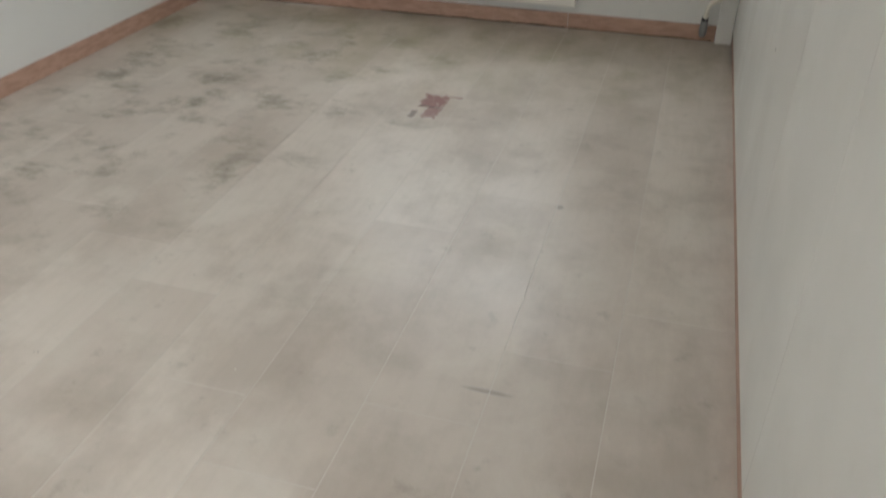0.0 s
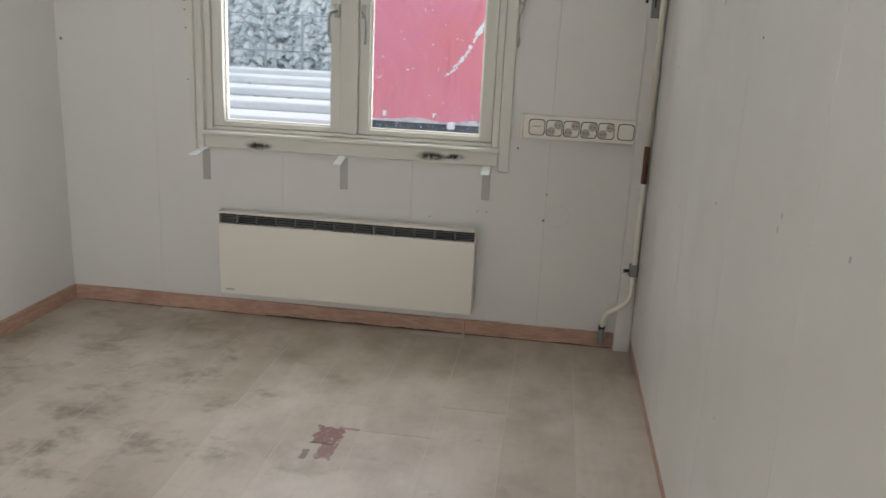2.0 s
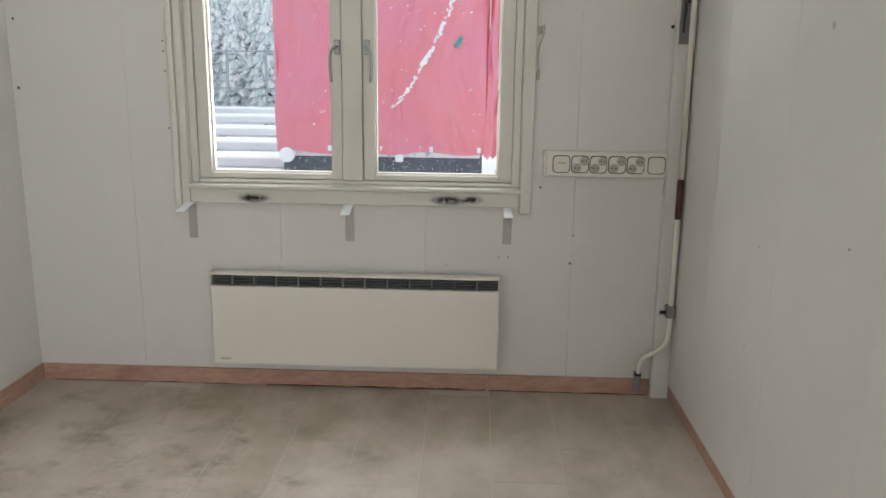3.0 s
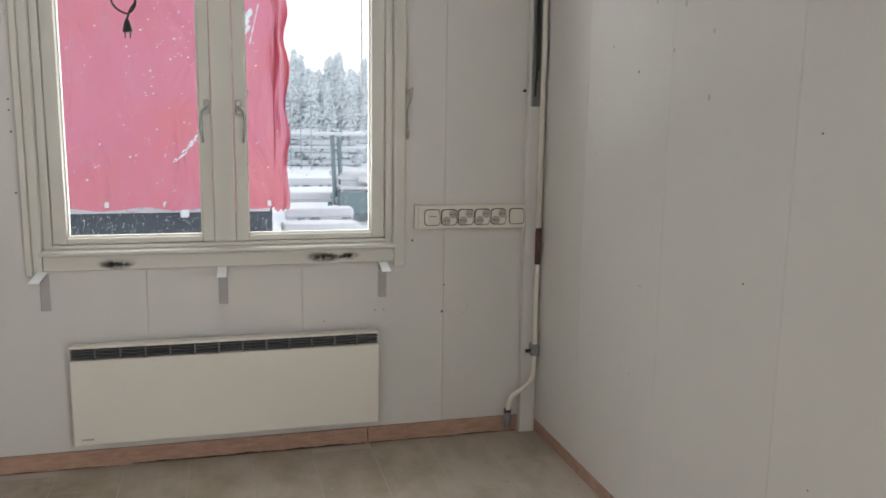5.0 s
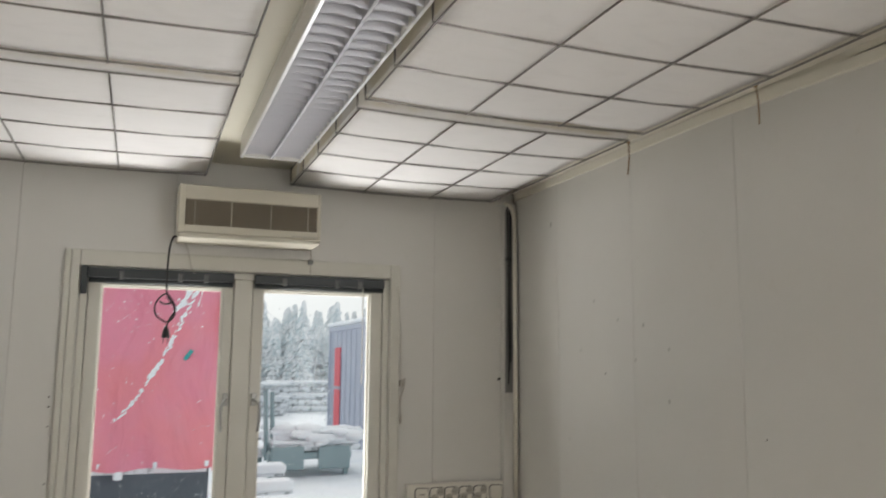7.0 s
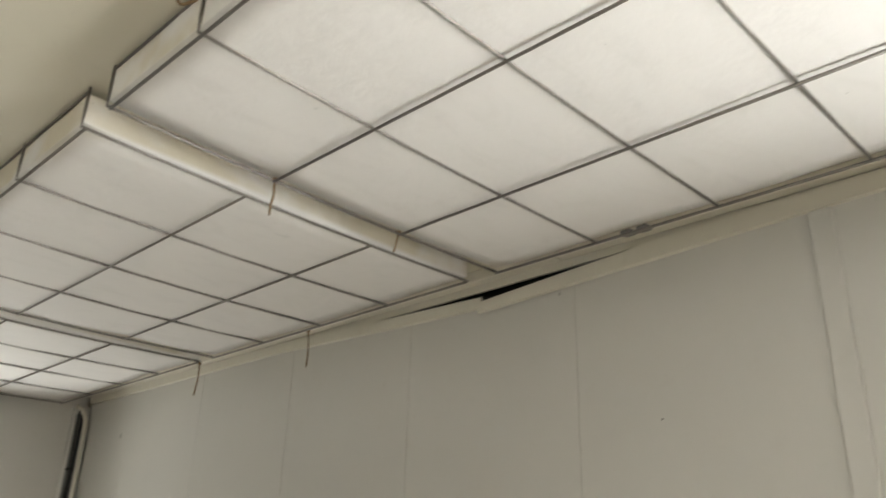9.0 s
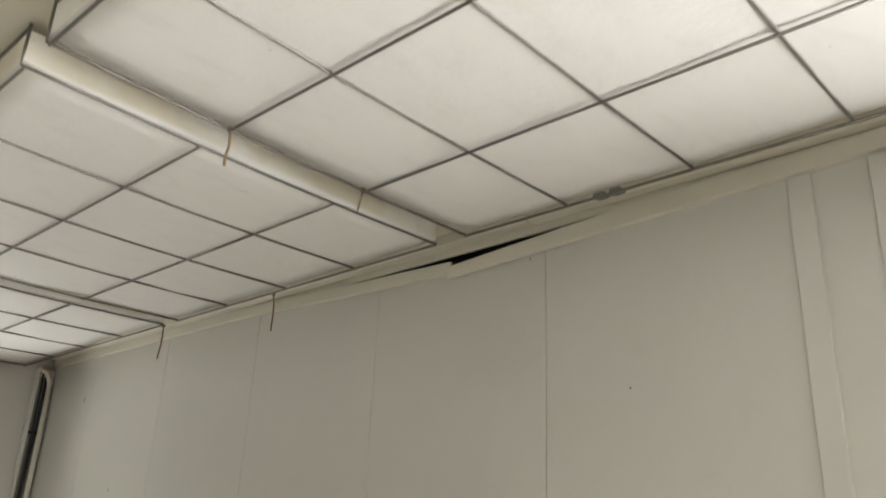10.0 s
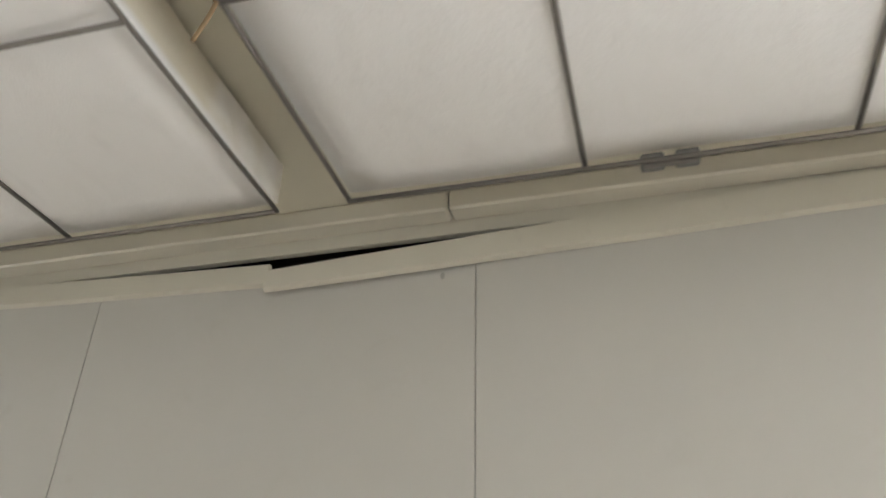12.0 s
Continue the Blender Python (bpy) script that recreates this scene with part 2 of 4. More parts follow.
def tarpaulin():
    m = mat("red_tarpaulin", (0.58, 0.085, 0.12), 0.42)
    k = Nodes(m)
    c = k.mix(k.ramp(k.noise(0.8, 4), 0.35, 0.7), (0.76, 0.25, 0.35), (0.78, 0.24, 0.28))
    c = k.mix(k.ramp(k.noise(3.5, 5, 0.6, (1, 1, 0.4)), 0.5, 0.75, 0, 0.25), c, (0.72, 0.38, 0.45))
    flakes = k.ramp(k.noise(7.5, 5, 0.7, (1, 1, 0.7), 0.6), 0.655, 0.70)
    c = k.mix(k.math("MULTIPLY", flakes, 0.6), c, (0.85, 0.86, 0.88))
    k.colour(c)
    k.bump(k.noise(1.6, 4, 0.5, (1, 1, 0.5), 0.8), 0.9, 0.2)
    return m


TARP = tarpaulin()
TRAILER = painted("dark_trailer", (0.09, 0.11, 0.13), 0.6, (0.7, 0.73, 0.76), 0.9, 2.5)
CONT = painted("blue_grey_steel", (0.38, 0.42, 0.52), 0.5, (0.5, 0.53, 0.58), 0.4, 1.5)
REDPAINT = mat("red_paint", (0.62, 0.05, 0.08), 0.5)
TEAL = mat("teal_patch", (0.03, 0.33, 0.33), 0.5)
CARTPAINT = painted("green_cart_paint", (0.26, 0.35, 0.37), 0.5, (0.75, 0.79, 0.81), 1.0, 2.2)
POST = mat("grey_post", (0.42, 0.46, 0.50), 0.6)
# Snow on the needles, with distance haze also put into the pale blue-grey.
NEEDLES = mat("snowy_hazed_needles", (0.3, 0.36, 0.37), 0.85)
k = Nodes(NEEDLES)
isl = k.n.new("ShaderNodeNewGeometry").outputs["Random Per Island"]
k.colour(k.mix(k.ramp(isl, 0.2, 0.6), (0.66, 0.74, 0.77), (0.93, 0.945, 0.96)))
BARK = mat("bark", (0.10, 0.08, 0.07), 0.9)


# ---- mesh helpers ----
def box(bm, x0, x1, y0, y1, z0, z1, bevel=0.0, seg=1):
    """Adds a box, with bevelled edges if asked."""
    m = Matrix.LocRotScale(((x0 + x1) / 2, (y0 + y1) / 2, (z0 + z1) / 2), None, (abs(x1 - x0), abs(y1 - y0), abs(z1 - z0)))
    vs = bmesh.ops.create_cube(bm, size=1, matrix=m)["verts"]
    if bevel:
        es = list({e for v in vs for e in v.link_edges})
        bmesh.ops.bevel(bm, geom=es, offset=bevel, segments=seg, profile=0.5, affect="EDGES")
    return bm


def made(x0, x1, y0, y1, z0, z1, bevel=0.0, seg=1):
    return box(bmesh.new(), x0, x1, y0, y1, z0, z1, bevel, seg)


def tube(points, r, sides=8, bm=None, caps=True):
    """A round tube along points; r is one radius or one for each point."""
    bm = bm or bmesh.new()
    pts = [Vector(p) for p in points]
    radii = r if isinstance(r, (list, tuple)) else [r] * len(pts)
    rings, side = [], None
    for i, p in enumerate(pts):
        d = (pts[min(i + 1, len(pts) - 1)] - pts[max(i - 1, 0)]).normalized()
        if side is None:
            side = d.orthogonal().normalized()
        side = (side - d * side.dot(d)).normalized()
        up = d.cross(side)
        rings.append([bm.verts.new(p + radii[i] * (math.cos(a) * side + math.sin(a) * up))
                      for a in (2 * math.pi * j / sides for j in range(sides))])
    for a, b in zip(rings, rings[1:]):
        for j in range(sides):
            f = bm.faces.new((a[j], a[(j + 1) % sides], b[(j + 1) % sides], b[j]))
            f.smooth = True
    if caps:
        bm.faces.new(rings[0][::-1])
        bm.faces.new(rings[-1])
    return bm


def curve(points, n=8):
    """Catmull-Rom points through the given ones."""
    p = [Vector(q) for q in points]
    p = [2 * p[0] - p[1]] + p + [2 * p[-1] - p[-2]]
    out = []
    for i in range(1, len(p) - 2):
        for j in range(n):
            t = j / n
            out.append(0.5 * (2 * p[i] + (p[i + 1] - p[i - 1]) * t + (2 * p[i - 1] - 5 * p[i] + 4 * p[i + 1] - p[i + 2]) * t * t
                              + (3 * p[i] - p[i - 1] - 3 * p[i + 1] + p[i + 2]) * t ** 3))
    return out + [p[-2]]


def disc(centre, normal, r, depth, sides=16, bm=None, sx=1.0):
    """A short cylinder about centre, its axis along normal."""
    bm = bm or bmesh.new()
    turn = Vector(normal).to_track_quat("Z", "Y").to_matrix().to_4x4()
    bmesh.ops.create_cone(bm, cap_ends=True, segments=sides, radius1=r, radius2=r, depth=depth,
                          matrix=Matrix.Translation(centre) @ turn @ Matrix.Diagonal((sx, 1, 1, 1)))
    return bm


def mesh_of(name, bm, material):
    me = bpy.data.meshes.new(name)
    bm.normal_update()
    bm.to_mesh(me)
    bm.free()
    me.materials.append(material)
    return me


def part(name, bm, material, parent, label=""):
    ob = new(name, mesh_of(name, bm, material))
    ob.parent = parent
    return tagged(ob, label)


def thing(name, at, label, category, group="", kind=""):
    """An Empty at a thing's base."""
    ob = new(name)
    ob.empty_display_size = 0.05
    ob.location = at
    return tagged(ob, label, category, group, kind)


def under(name, bm, material, parent, label=""):
    """A part given in world metres, under a thing whose Empty stands elsewhere."""
    ob = part(name, bm, material, parent, label)
    ob.data.transform(Matrix.Translation(-Vector(parent.location)))
    return ob


def single(name, bm, material, label, category, group="", kind=""):
    return tagged(new(name, mesh_of(name, bm, material)), label, category, group, kind)


def structure(name, bm, material, label, category):
    return single(name, bm, material, label, category, kind="structure")


# ---- the room: structure ----
XL, XR, YB, ZC = -2.76, 0.0, -6.6, 2.52          # left wall, right wall, back wall, ceiling
WX0, WX1, WZ0, WZ1 = -2.035, -0.662, 0.895, 2.02  # the front window's opening

floor = structure("floor", made(XL - 0.1, XR + 0.1, YB - 0.1, 0.05, -0.14, -0.0007), GROUT, "pale worn laminate floor with dark scuffs and red patch", "floor")
ceiling = structure("ceiling", made(XL - 0.1, XR + 0.1, YB - 0.1, 0.15, ZC, ZC + 0.1), CEIL, "cream painted flat ceiling above hung pads", "ceiling")

bm = bmesh.new()
for x0, x1, z0, z1 in ((XL - 0.1, WX0, -0.14, ZC), (WX1, XR + 0.1, -0.14, ZC), (WX0, WX1, -0.14, WZ0), (WX0, WX1, WZ1, ZC)):
    box(bm, x0, x1, 0.012, 0.15, z0, z1)
wall_north = structure("wall_north", bm, BACKING, "off-white panelled wall with the double window", "wall")
EY0, EY1, EZ0, EZ1 = -6.30, -4.30, 0.85, 2.05  # an opening in the side wall, further back


def east_wall():
    bm = bmesh.new()
    for y0, y1, z0, z1 in ((YB, EY0, -0.14, 2.425), (EY1, 0.012, -0.14, 2.425), (EY0, EY1, -0.14, EZ0), (EY0, EY1, EZ1, 2.425)):
        box(bm, 0.012, 0.14, y0, y1, z0, z1)
    return bm


wall_east = structure("wall_east", east_wall(), BACKING, "off-white panelled wall with faint seams and nail holes", "wall")
wall_west = structure("wall_west", made(XL - 0.14, XL, YB, 0.012, -0.14, ZC), WALL, "plain off-white painted side wall", "wall")
structure("wall_south", made(XL, XR, YB - 0.1, YB, -0.005, ZC), WALL, "plain off-white painted end wall", "wall")

# Near-black boards line the cavity; the gap's shade is put into their colour.
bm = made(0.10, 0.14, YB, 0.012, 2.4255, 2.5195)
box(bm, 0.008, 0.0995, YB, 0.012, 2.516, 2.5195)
structure("wall_cavity", bm, GAP_SHADE, "near-black boards painting the shade behind the loose cover strip", "wall")

# baseboards
structure("baseboard", made(-0.772, -0.075, -0.013, -0.0005, -0.008, 0.074, 0.002), WOOD, "reddish-brown stained wooden baseboard with scuffs", "baseboard")
structure("baseboard", made(XL + 0.014, -0.775, -0.012, -0.0005, -0.008, 0.073, 0.002), WOOD, "reddish-brown stained wooden baseboard with scuffs", "baseboard")
structure("baseboard", made(XL + 0.0005, XL + 0.013, YB, -0.0005, -0.008, 0.073, 0.002), WOOD, "reddish-brown stained wooden baseboard along side wall", "baseboard")
structure("baseboard", made(0.005, 0.0115, YB, -0.02, -0.008, 0.062, 0.002), WOOD, "brown wooden baseboard set under the wall boards", "baseboard")

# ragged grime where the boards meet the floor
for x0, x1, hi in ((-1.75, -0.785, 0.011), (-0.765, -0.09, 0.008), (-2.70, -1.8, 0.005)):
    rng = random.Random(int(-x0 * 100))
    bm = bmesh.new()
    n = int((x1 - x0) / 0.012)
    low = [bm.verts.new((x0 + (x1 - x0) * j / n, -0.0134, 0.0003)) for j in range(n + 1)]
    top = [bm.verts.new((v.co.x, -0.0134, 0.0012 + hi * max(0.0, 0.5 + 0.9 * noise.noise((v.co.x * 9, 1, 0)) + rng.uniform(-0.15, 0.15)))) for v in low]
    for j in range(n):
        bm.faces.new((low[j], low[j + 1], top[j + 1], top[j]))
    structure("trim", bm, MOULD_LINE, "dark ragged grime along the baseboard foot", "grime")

# top of the east wall: fixed board, and the loose cover strip below it
structure("trim", made(0.0004, 0.0116, YB, 0.0, 2.467, 2.5155, 0.001), TRIM, "cream board along the ceiling edge", "trim")
structure("trim", made(-0.034, -0.0002, -2.821, -0.05, 2.487, 2.5195, 0.003), TRIM, "narrow cream ceiling moulding", "trim")
structure("trim", made(-0.034, -0.0002, YB, -2.8235, 2.487, 2.5195, 0.003), TRIM, "narrow cream ceiling moulding", "trim")



def strip(rows):
    """A cover strip through (y, z of its foot, height, distance from the wall)."""
    bm = bmesh.new()
    rings = []
    for y, z, h, out in rows:
        rings.append([bm.verts.new(c) for c in ((-out, y, z), (-out - 0.009, y, z + 0.003), (-out - 0.009, y, z + h - 0.002), (-out, y, z + h))])
    for a, b in zip(rings, rings[1:]):
        for j in range(4):
            bm.faces.new((a[j], a[(j + 1) % 4], b[(j + 1) % 4], b[j]))
    bm.faces.new(rings[0][::-1])
    bm.faces.new(rings[-1])
    bmesh.ops.recalc_face_normals(bm, faces=bm.faces)
    return bm


structure("trim", strip([(-0.03, 2.452, 0.036, 0.001), (-1.6, 2.447, 0.038, 0.001), (-2.17, 2.424, 0.038, 0.001), (-2.547, 2.412, 0.036, 0.002)]), TRIM,
          "cream cover strip sagging at its end", "trim")
structure("trim", strip([(-2.552, 2.393, 0.033, 0.020), (-2.66, 2.399, 0.037, 0.014), (-2.87, 2.411, 0.042, 0.006), (-3.08, 2.421, 0.047, 0.001), (-3.3, 2.430, 0.048, 0.001),
                         (-3.7, 2.440, 0.044, 0.001), (YB, 2.446, 0.041, 0.001)]), TRIM, "cream cover strip come loose, dark gap above", "trim")
for y0, y1 in ((-3.492, -3.444), (-3.640, -3.594)):
    structure("trim", made(-0.010, -0.0005, y0, y1, 0.062, 2.433, 0.002), WALL, "upright off-white batten on the side wall", "trim")


# ---- the front window ----
window = thing("window_1", (-1.3485, 0.05, WZ0), "double casement window with cream painted timber frame", "window", kind="structure")
FY0, FY1 = 0.004, 0.115
fr = bmesh.new()
box(fr, WX0 + 0.001, WX0 + 0.032, FY0, FY1, WZ0 + 0.001, WZ1 - 0.001, 0.003)
box(fr, WX1 - 0.032, WX1 - 0.001, FY0, FY1, WZ0 + 0.001, WZ1 - 0.001, 0.003)
box(fr, WX0 + 0.033, WX1 - 0.033, FY0, FY1, WZ1 - 0.030, WZ1 - 0.001, 0.003)
box(fr, WX0 + 0.033, WX1 - 0.033, FY0, FY1, WZ0 + 0.001, WZ0 + 0.018, 0.003)
box(fr, -1.394, -1.312, FY0 - 0.004, FY1, WZ0 + 0.019, WZ1 - 0.031, 0.004)
under("window_frame", fr, FRAME, window)


def sash(x0, x1, gx0, gx1, gz0, gz1):
    bm = bmesh.new()
    z0, z1 = WZ0 + 0.020, WZ1 - 0.032
    box(bm, x0, gx0, 0.012, 0.07, z0, z1, 0.003)
    box(bm, gx1, x1, 0.012, 0.07, z0, z1, 0.003)
    box(bm, gx0 + 0.0005, gx1 - 0.0005, 0.013, 0.07, z0, gz0, 0.003)
    box(bm, gx0 + 0.0005, gx1 - 0.0005, 0.013, 0.07, gz1, z1, 0.003)
    s = under("sash", bm, FRAME, window)
    bead = bmesh.new()
    for b in ((gx0, gx0 + 0.007, gz0, gz1), (gx1 - 0.007, gx1, gz0, gz1), (gx0 + 0.0075, gx1 - 0.0075, gz0, gz0 + 0.007), (gx0 + 0.0075, gx1 - 0.0075, gz1 - 0.007, gz1)):
        box(bead, b[0], b[1], 0.040, 0.062, b[2], b[3])
    e = under("glazing_bead", bead, WHITE, window, "pale glazing bead")
    g = under("pane", made(gx0 - 0.004, gx1 + 0.004, 0.046, 0.050, gz0 - 0.004, gz1 + 0.004), GLASS, window, "clear window pane")
    g.visible_shadow = False
    return s


sash(WX0 + 0.034, -1.396, -1.950, -1.441, 0.938, 1.943)
sash(-1.310, WX1 - 0.034, -1.262, -0.752, 0.938, 1.943)


def handle(x, lean):
    bm = made(x - 0.012, x + 0.012, -0.004, 0.0115, 1.425, 1.482, 0.004, 2)
    a = under("handle_plate", bm, CHROME, window, "dull metal handle plate")
    tube(curve([(x, 0.0, 1.452), (x, -0.030, 1.452), (x + lean * 0.018, -0.042, 1.435), (x + lean * 0.022, -0.040, 1.38), (x + lean * 0.018, -0.036, 1.315)], 6),
         0.0065, 8, bm := bmesh.new())
    under("handle_lever", bm, CHROME, window, "dull metal lever handle")


for gx0, gx1 in ((-1.947, -1.444), (-1.259, -0.755)):
    rng = random.Random(int(gx0 * -1000))
    bm = bmesh.new()
    for _ in range(150):
        z = 0.944 + min(0.16, abs(rng.gauss(0, 0.05)))
        r = rng.uniform(0.0008, 0.0021)
        bmesh.ops.create_icosphere(bm, subdivisions=1, radius=r, matrix=Matrix.LocRotScale((rng.uniform(gx0 + 0.005, gx1 - 0.005), 0.0508, z), None, (1, 0.5, rng.uniform(1, 1.8))))
    under("thawing_drops", bm, SNOW, window, "white drops on the pane")["kind"] = "stuff"

handle(-1.412, -1)
handle(-1.289, 1)

# casing boards and sill board round the opening
for bm in (made(-2.095, -2.072, -0.034, -0.0005, 0.80, 2.091, 0.003), made(-2.0715, -2.037, -0.018, -0.0005, 0.80, 2.091, 0.003),
           made(-0.660, -0.612, -0.019, -0.0005, 0.79, 2.091, 0.003), made(-2.036, -0.661, -0.017, -0.0005, 2.022, 2.090, 0.003)):
    under("casing", bm, FRAME, window)
under("window_sill", made(-2.045, -0.658, -0.036, 0.003, 0.876, 0.892, 0.003), FRAME, window)
under("apron", made(-2.034, -0.662, -0.022, -0.0005, 0.815, 0.8755, 0.003), FRAME, window)
for x, z, w, h in ((-1.77, 0.840, 0.075, 0.024), (-0.960, 0.840, 0.095, 0.024), (-0.855, 0.845, 0.055, 0.017)):
    bm = bmesh.new()
    vs = [bm.verts.new((x + w * math.cos(a) * random.uniform(0.7, 1.15), -0.0226, z + h * math.sin(a) * random.uniform(0.7, 1.2)))
          for a in (2 * math.pi * j / 18 for j in range(18))]
    bm.faces.new(vs)
    under("mould_stain", bm, MOULD, window, "black mould stain")


def roller(x0, x1):
    t = thing("roller_blind", ((x0 + x1) / 2, -0.012, 1.95), "rolled-up dark blind under the window head", "blind", "blinds on the window")
    under("cassette", made(x0, x1, -0.030, 0.010, 1.972, 2.014, 0.006, 2), BLIND, t)
    bm = bmesh.new()
    tube([(x0 + 0.004, -0.008, 1.963), (x1 - 0.004, -0.008, 1.963)], 0.012, 12, bm)
    under("roll", bm, BLIND, t)
    for f in (0.22, 0.62, 0.80):
        x = x0 + (x1 - x0) * f
        under("clip", made(x - 0.011, x + 0.011, -0.034, -0.002, 1.966, 2.002, 0.003), GRILLE, t)
    return t


roller(-2.005, -1.398)
roller(-1.308, -0.694)
single("blind_bracket", made(-2.03, -2.004, -0.036, -0.0185, 1.90, 2.02, 0.003), BLIND, "dark metal blind bracket on the window casing", "bracket")

# cords by the window
t = thing("hanging_cord", (-0.612, -0.03, 1.30), "thin knotted blind cord hanging beside the window", "cord")
under("cord", tube(curve([(-0.655, -0.035, 1.95), (-0.640, -0.028, 1.985), (-0.622, -0.025, 1.95), (-0.610, -0.022, 1.75), (-0.602, -0.022, 1.53)], 8), 0.0022, 6), FRAME, t)
under("cord", tube(curve([(-0.603, -0.022, 1.53), (-0.585, -0.02, 1.545), (-0.590, -0.022, 1.50), (-0.606, -0.022, 1.45), (-0.602, -0.022, 1.36)], 8), 0.003, 6), SOCKET, t)
under("knot", disc((-0.603, -0.022, 1.525), (0, 0, 1), 0.012, 0.03, 8), SOCKET, t)
under("tassel", tube([(-0.603, -0.022, 1.375), (-0.604, -0.022, 1.36), (-0.605, -0.022, 1.335)], [0.004, 0.008, 0.004], 8), SOCKET, t)
single("blind_wand", tube([(-0.80, -0.02, 1.97), (-0.798, -0.02, 1.70), (-0.797, -0.02, 1.52)], 0.0022, 6), WHITE, "thin clear blind wand before the window", "blind")

# ---- shelf brackets under the sill ----
for x, tilt in ((-2.037, -0.016), (-1.369, -0.004), (-0.708, 0.0)):
    t = thing("shelf_bracket", (x, 0, 0.657), "white metal shelf bracket bare of its shelf", "bracket", "shelf brackets under the window")
    under("upright", made(x - 0.018, x + 0.018, -0.004, -0.0006, 0.657, 0.807, 0.0015), BRACKET_SHADED, t, "upright leg, its shade put into a darker grey")
    bm = bmesh.new()
    vs = [bm.verts.new(c) for c in ((x - 0.018, -0.0225, 0.813), (x + 0.018, -0.0225, 0.813), (x + 0.019 + tilt, -0.112, 0.788), (x - 0.019 + tilt, -0.112, 0.788))]
    f = bm.faces.new(vs)
    up = bmesh.ops.extrude_face_region(bm, geom=[f])["geom"]
    bmesh.ops.translate(bm, verts=[v for v in up if isinstance(v, bmesh.types.BMVert)], vec=(0, 0, 0.003))
    box(bm, x - 0.017, x + 0.017, -0.026, -0.0042, 0.808, 0.8125)
    bmesh.ops.recalc_face_normals(bm, faces=bm.faces)
    under("arm", bm, BRACKET_LIT, t)

# ---- electric panel heater ----
HX0, HX1, HZ0, HZ1, HY0, HY1 = -1.953, -0.735, 0.122, 0.527, -0.082, -0.030
heater = thing("panel_heater", (-1.344, 0, HZ0), "long cream electric panel heater mounted below the window", "heater")
under("casing", made(HX0, HX1, HY0, HY1, HZ0, 0.470, 0.005, 2), ENAMEL, heater)
under("top_rail", made(HX0, HX1, HY0 + 0.001, HY1, 0.516, HZ1, 0.004, 2), ENAMEL, heater)
under("vent_backing", made(HX0 + 0.008, HX1 - 0.008, -0.060, HY1 - 0.002, 0.4705, 0.5155), BLACK, heater, "dark vent opening")
N = 13
step = (HX1 - HX0) / N
for i in range(N + 1):
    x = HX0 + i * step
    x0, x1 = max(x - 0.004, HX0 + 0.0005), min(x + 0.004, HX1 - 0.0005)
    under("vent_post", made(x0, x1, HY0 + 0.003, -0.058, 0.4705, 0.5155), ENAMEL if i in (0, N) else GRILLE, heater)
for i in range(N):
    for z in (0.4815, 0.4935, 0.5055):
        under("vent_bar", made(HX0 + i * step + 0.005, HX0 + (i + 1) * step - 0.005, HY0 + 0.004, -0.060, z - 0.0014, z + 0.0014), GRILLE, heater)
under("badge", made(HX0 + 0.030, HX0 + 0.075, HY0 - 0.0012, HY0 + 0.002, 0.143, 0.151), SOCKET, heater, "small grey maker's badge")
for x in (-1.75, -0.94):
    under("wall_bracket", made(x - 0.02, x + 0.02, HY1 - 0.001, -0.0006, 0.20, 0.44), GRILLE, heater)

# ---- socket strip ----
SX0, SX1, SZ0, SZ1 = -0.558, -0.0755, 0.952, 1.053
sock = thing("socket_strip", (-0.315, 0, SZ0), "cream wall trunking with four double sockets and switches", "socket")
under("body", made(SX0, SX1, -0.036, -0.0006, SZ0, SZ1, 0.004, 2), WHITE, sock)
under("end_cap", made(SX0 - 0.012, SX0 - 0.0005, -0.038, -0.0006, SZ0 - 0.002, SZ1 + 0.002, 0.004, 2), WHITE, sock)


def squircle(cx, cz, r, y0, y1, corner=0.016, hole=0.0):
    """A rounded square plate, or a ring of that shape."""
    def outline(h, c):
        return [(cx + sx * (h - c) + c * math.cos(a), cz + sz * (h - c) + c * math.sin(a))
                for sx, sz, a0 in ((1, 1, 0), (-1, 1, 90), (-1, -1, 180), (1, -1, 270)) for a in (radians(a0 + 22.5 * j) for j in range(5))]
    bm = bmesh.new()
    front = [bm.verts.new((x, y0, z)) for x, z in outline(r, corner)]
    back = [bm.verts.new((x, y1, z)) for x, z in outline(r, corner)]
    n = len(front)
    for j in range(n):
        bm.faces.new((front[j], back[j], back[(j + 1) % n], front[(j + 1) % n]))
    bm.faces.new(front)
    bmesh.ops.recalc_face_normals(bm, faces=bm.faces)
    return bm


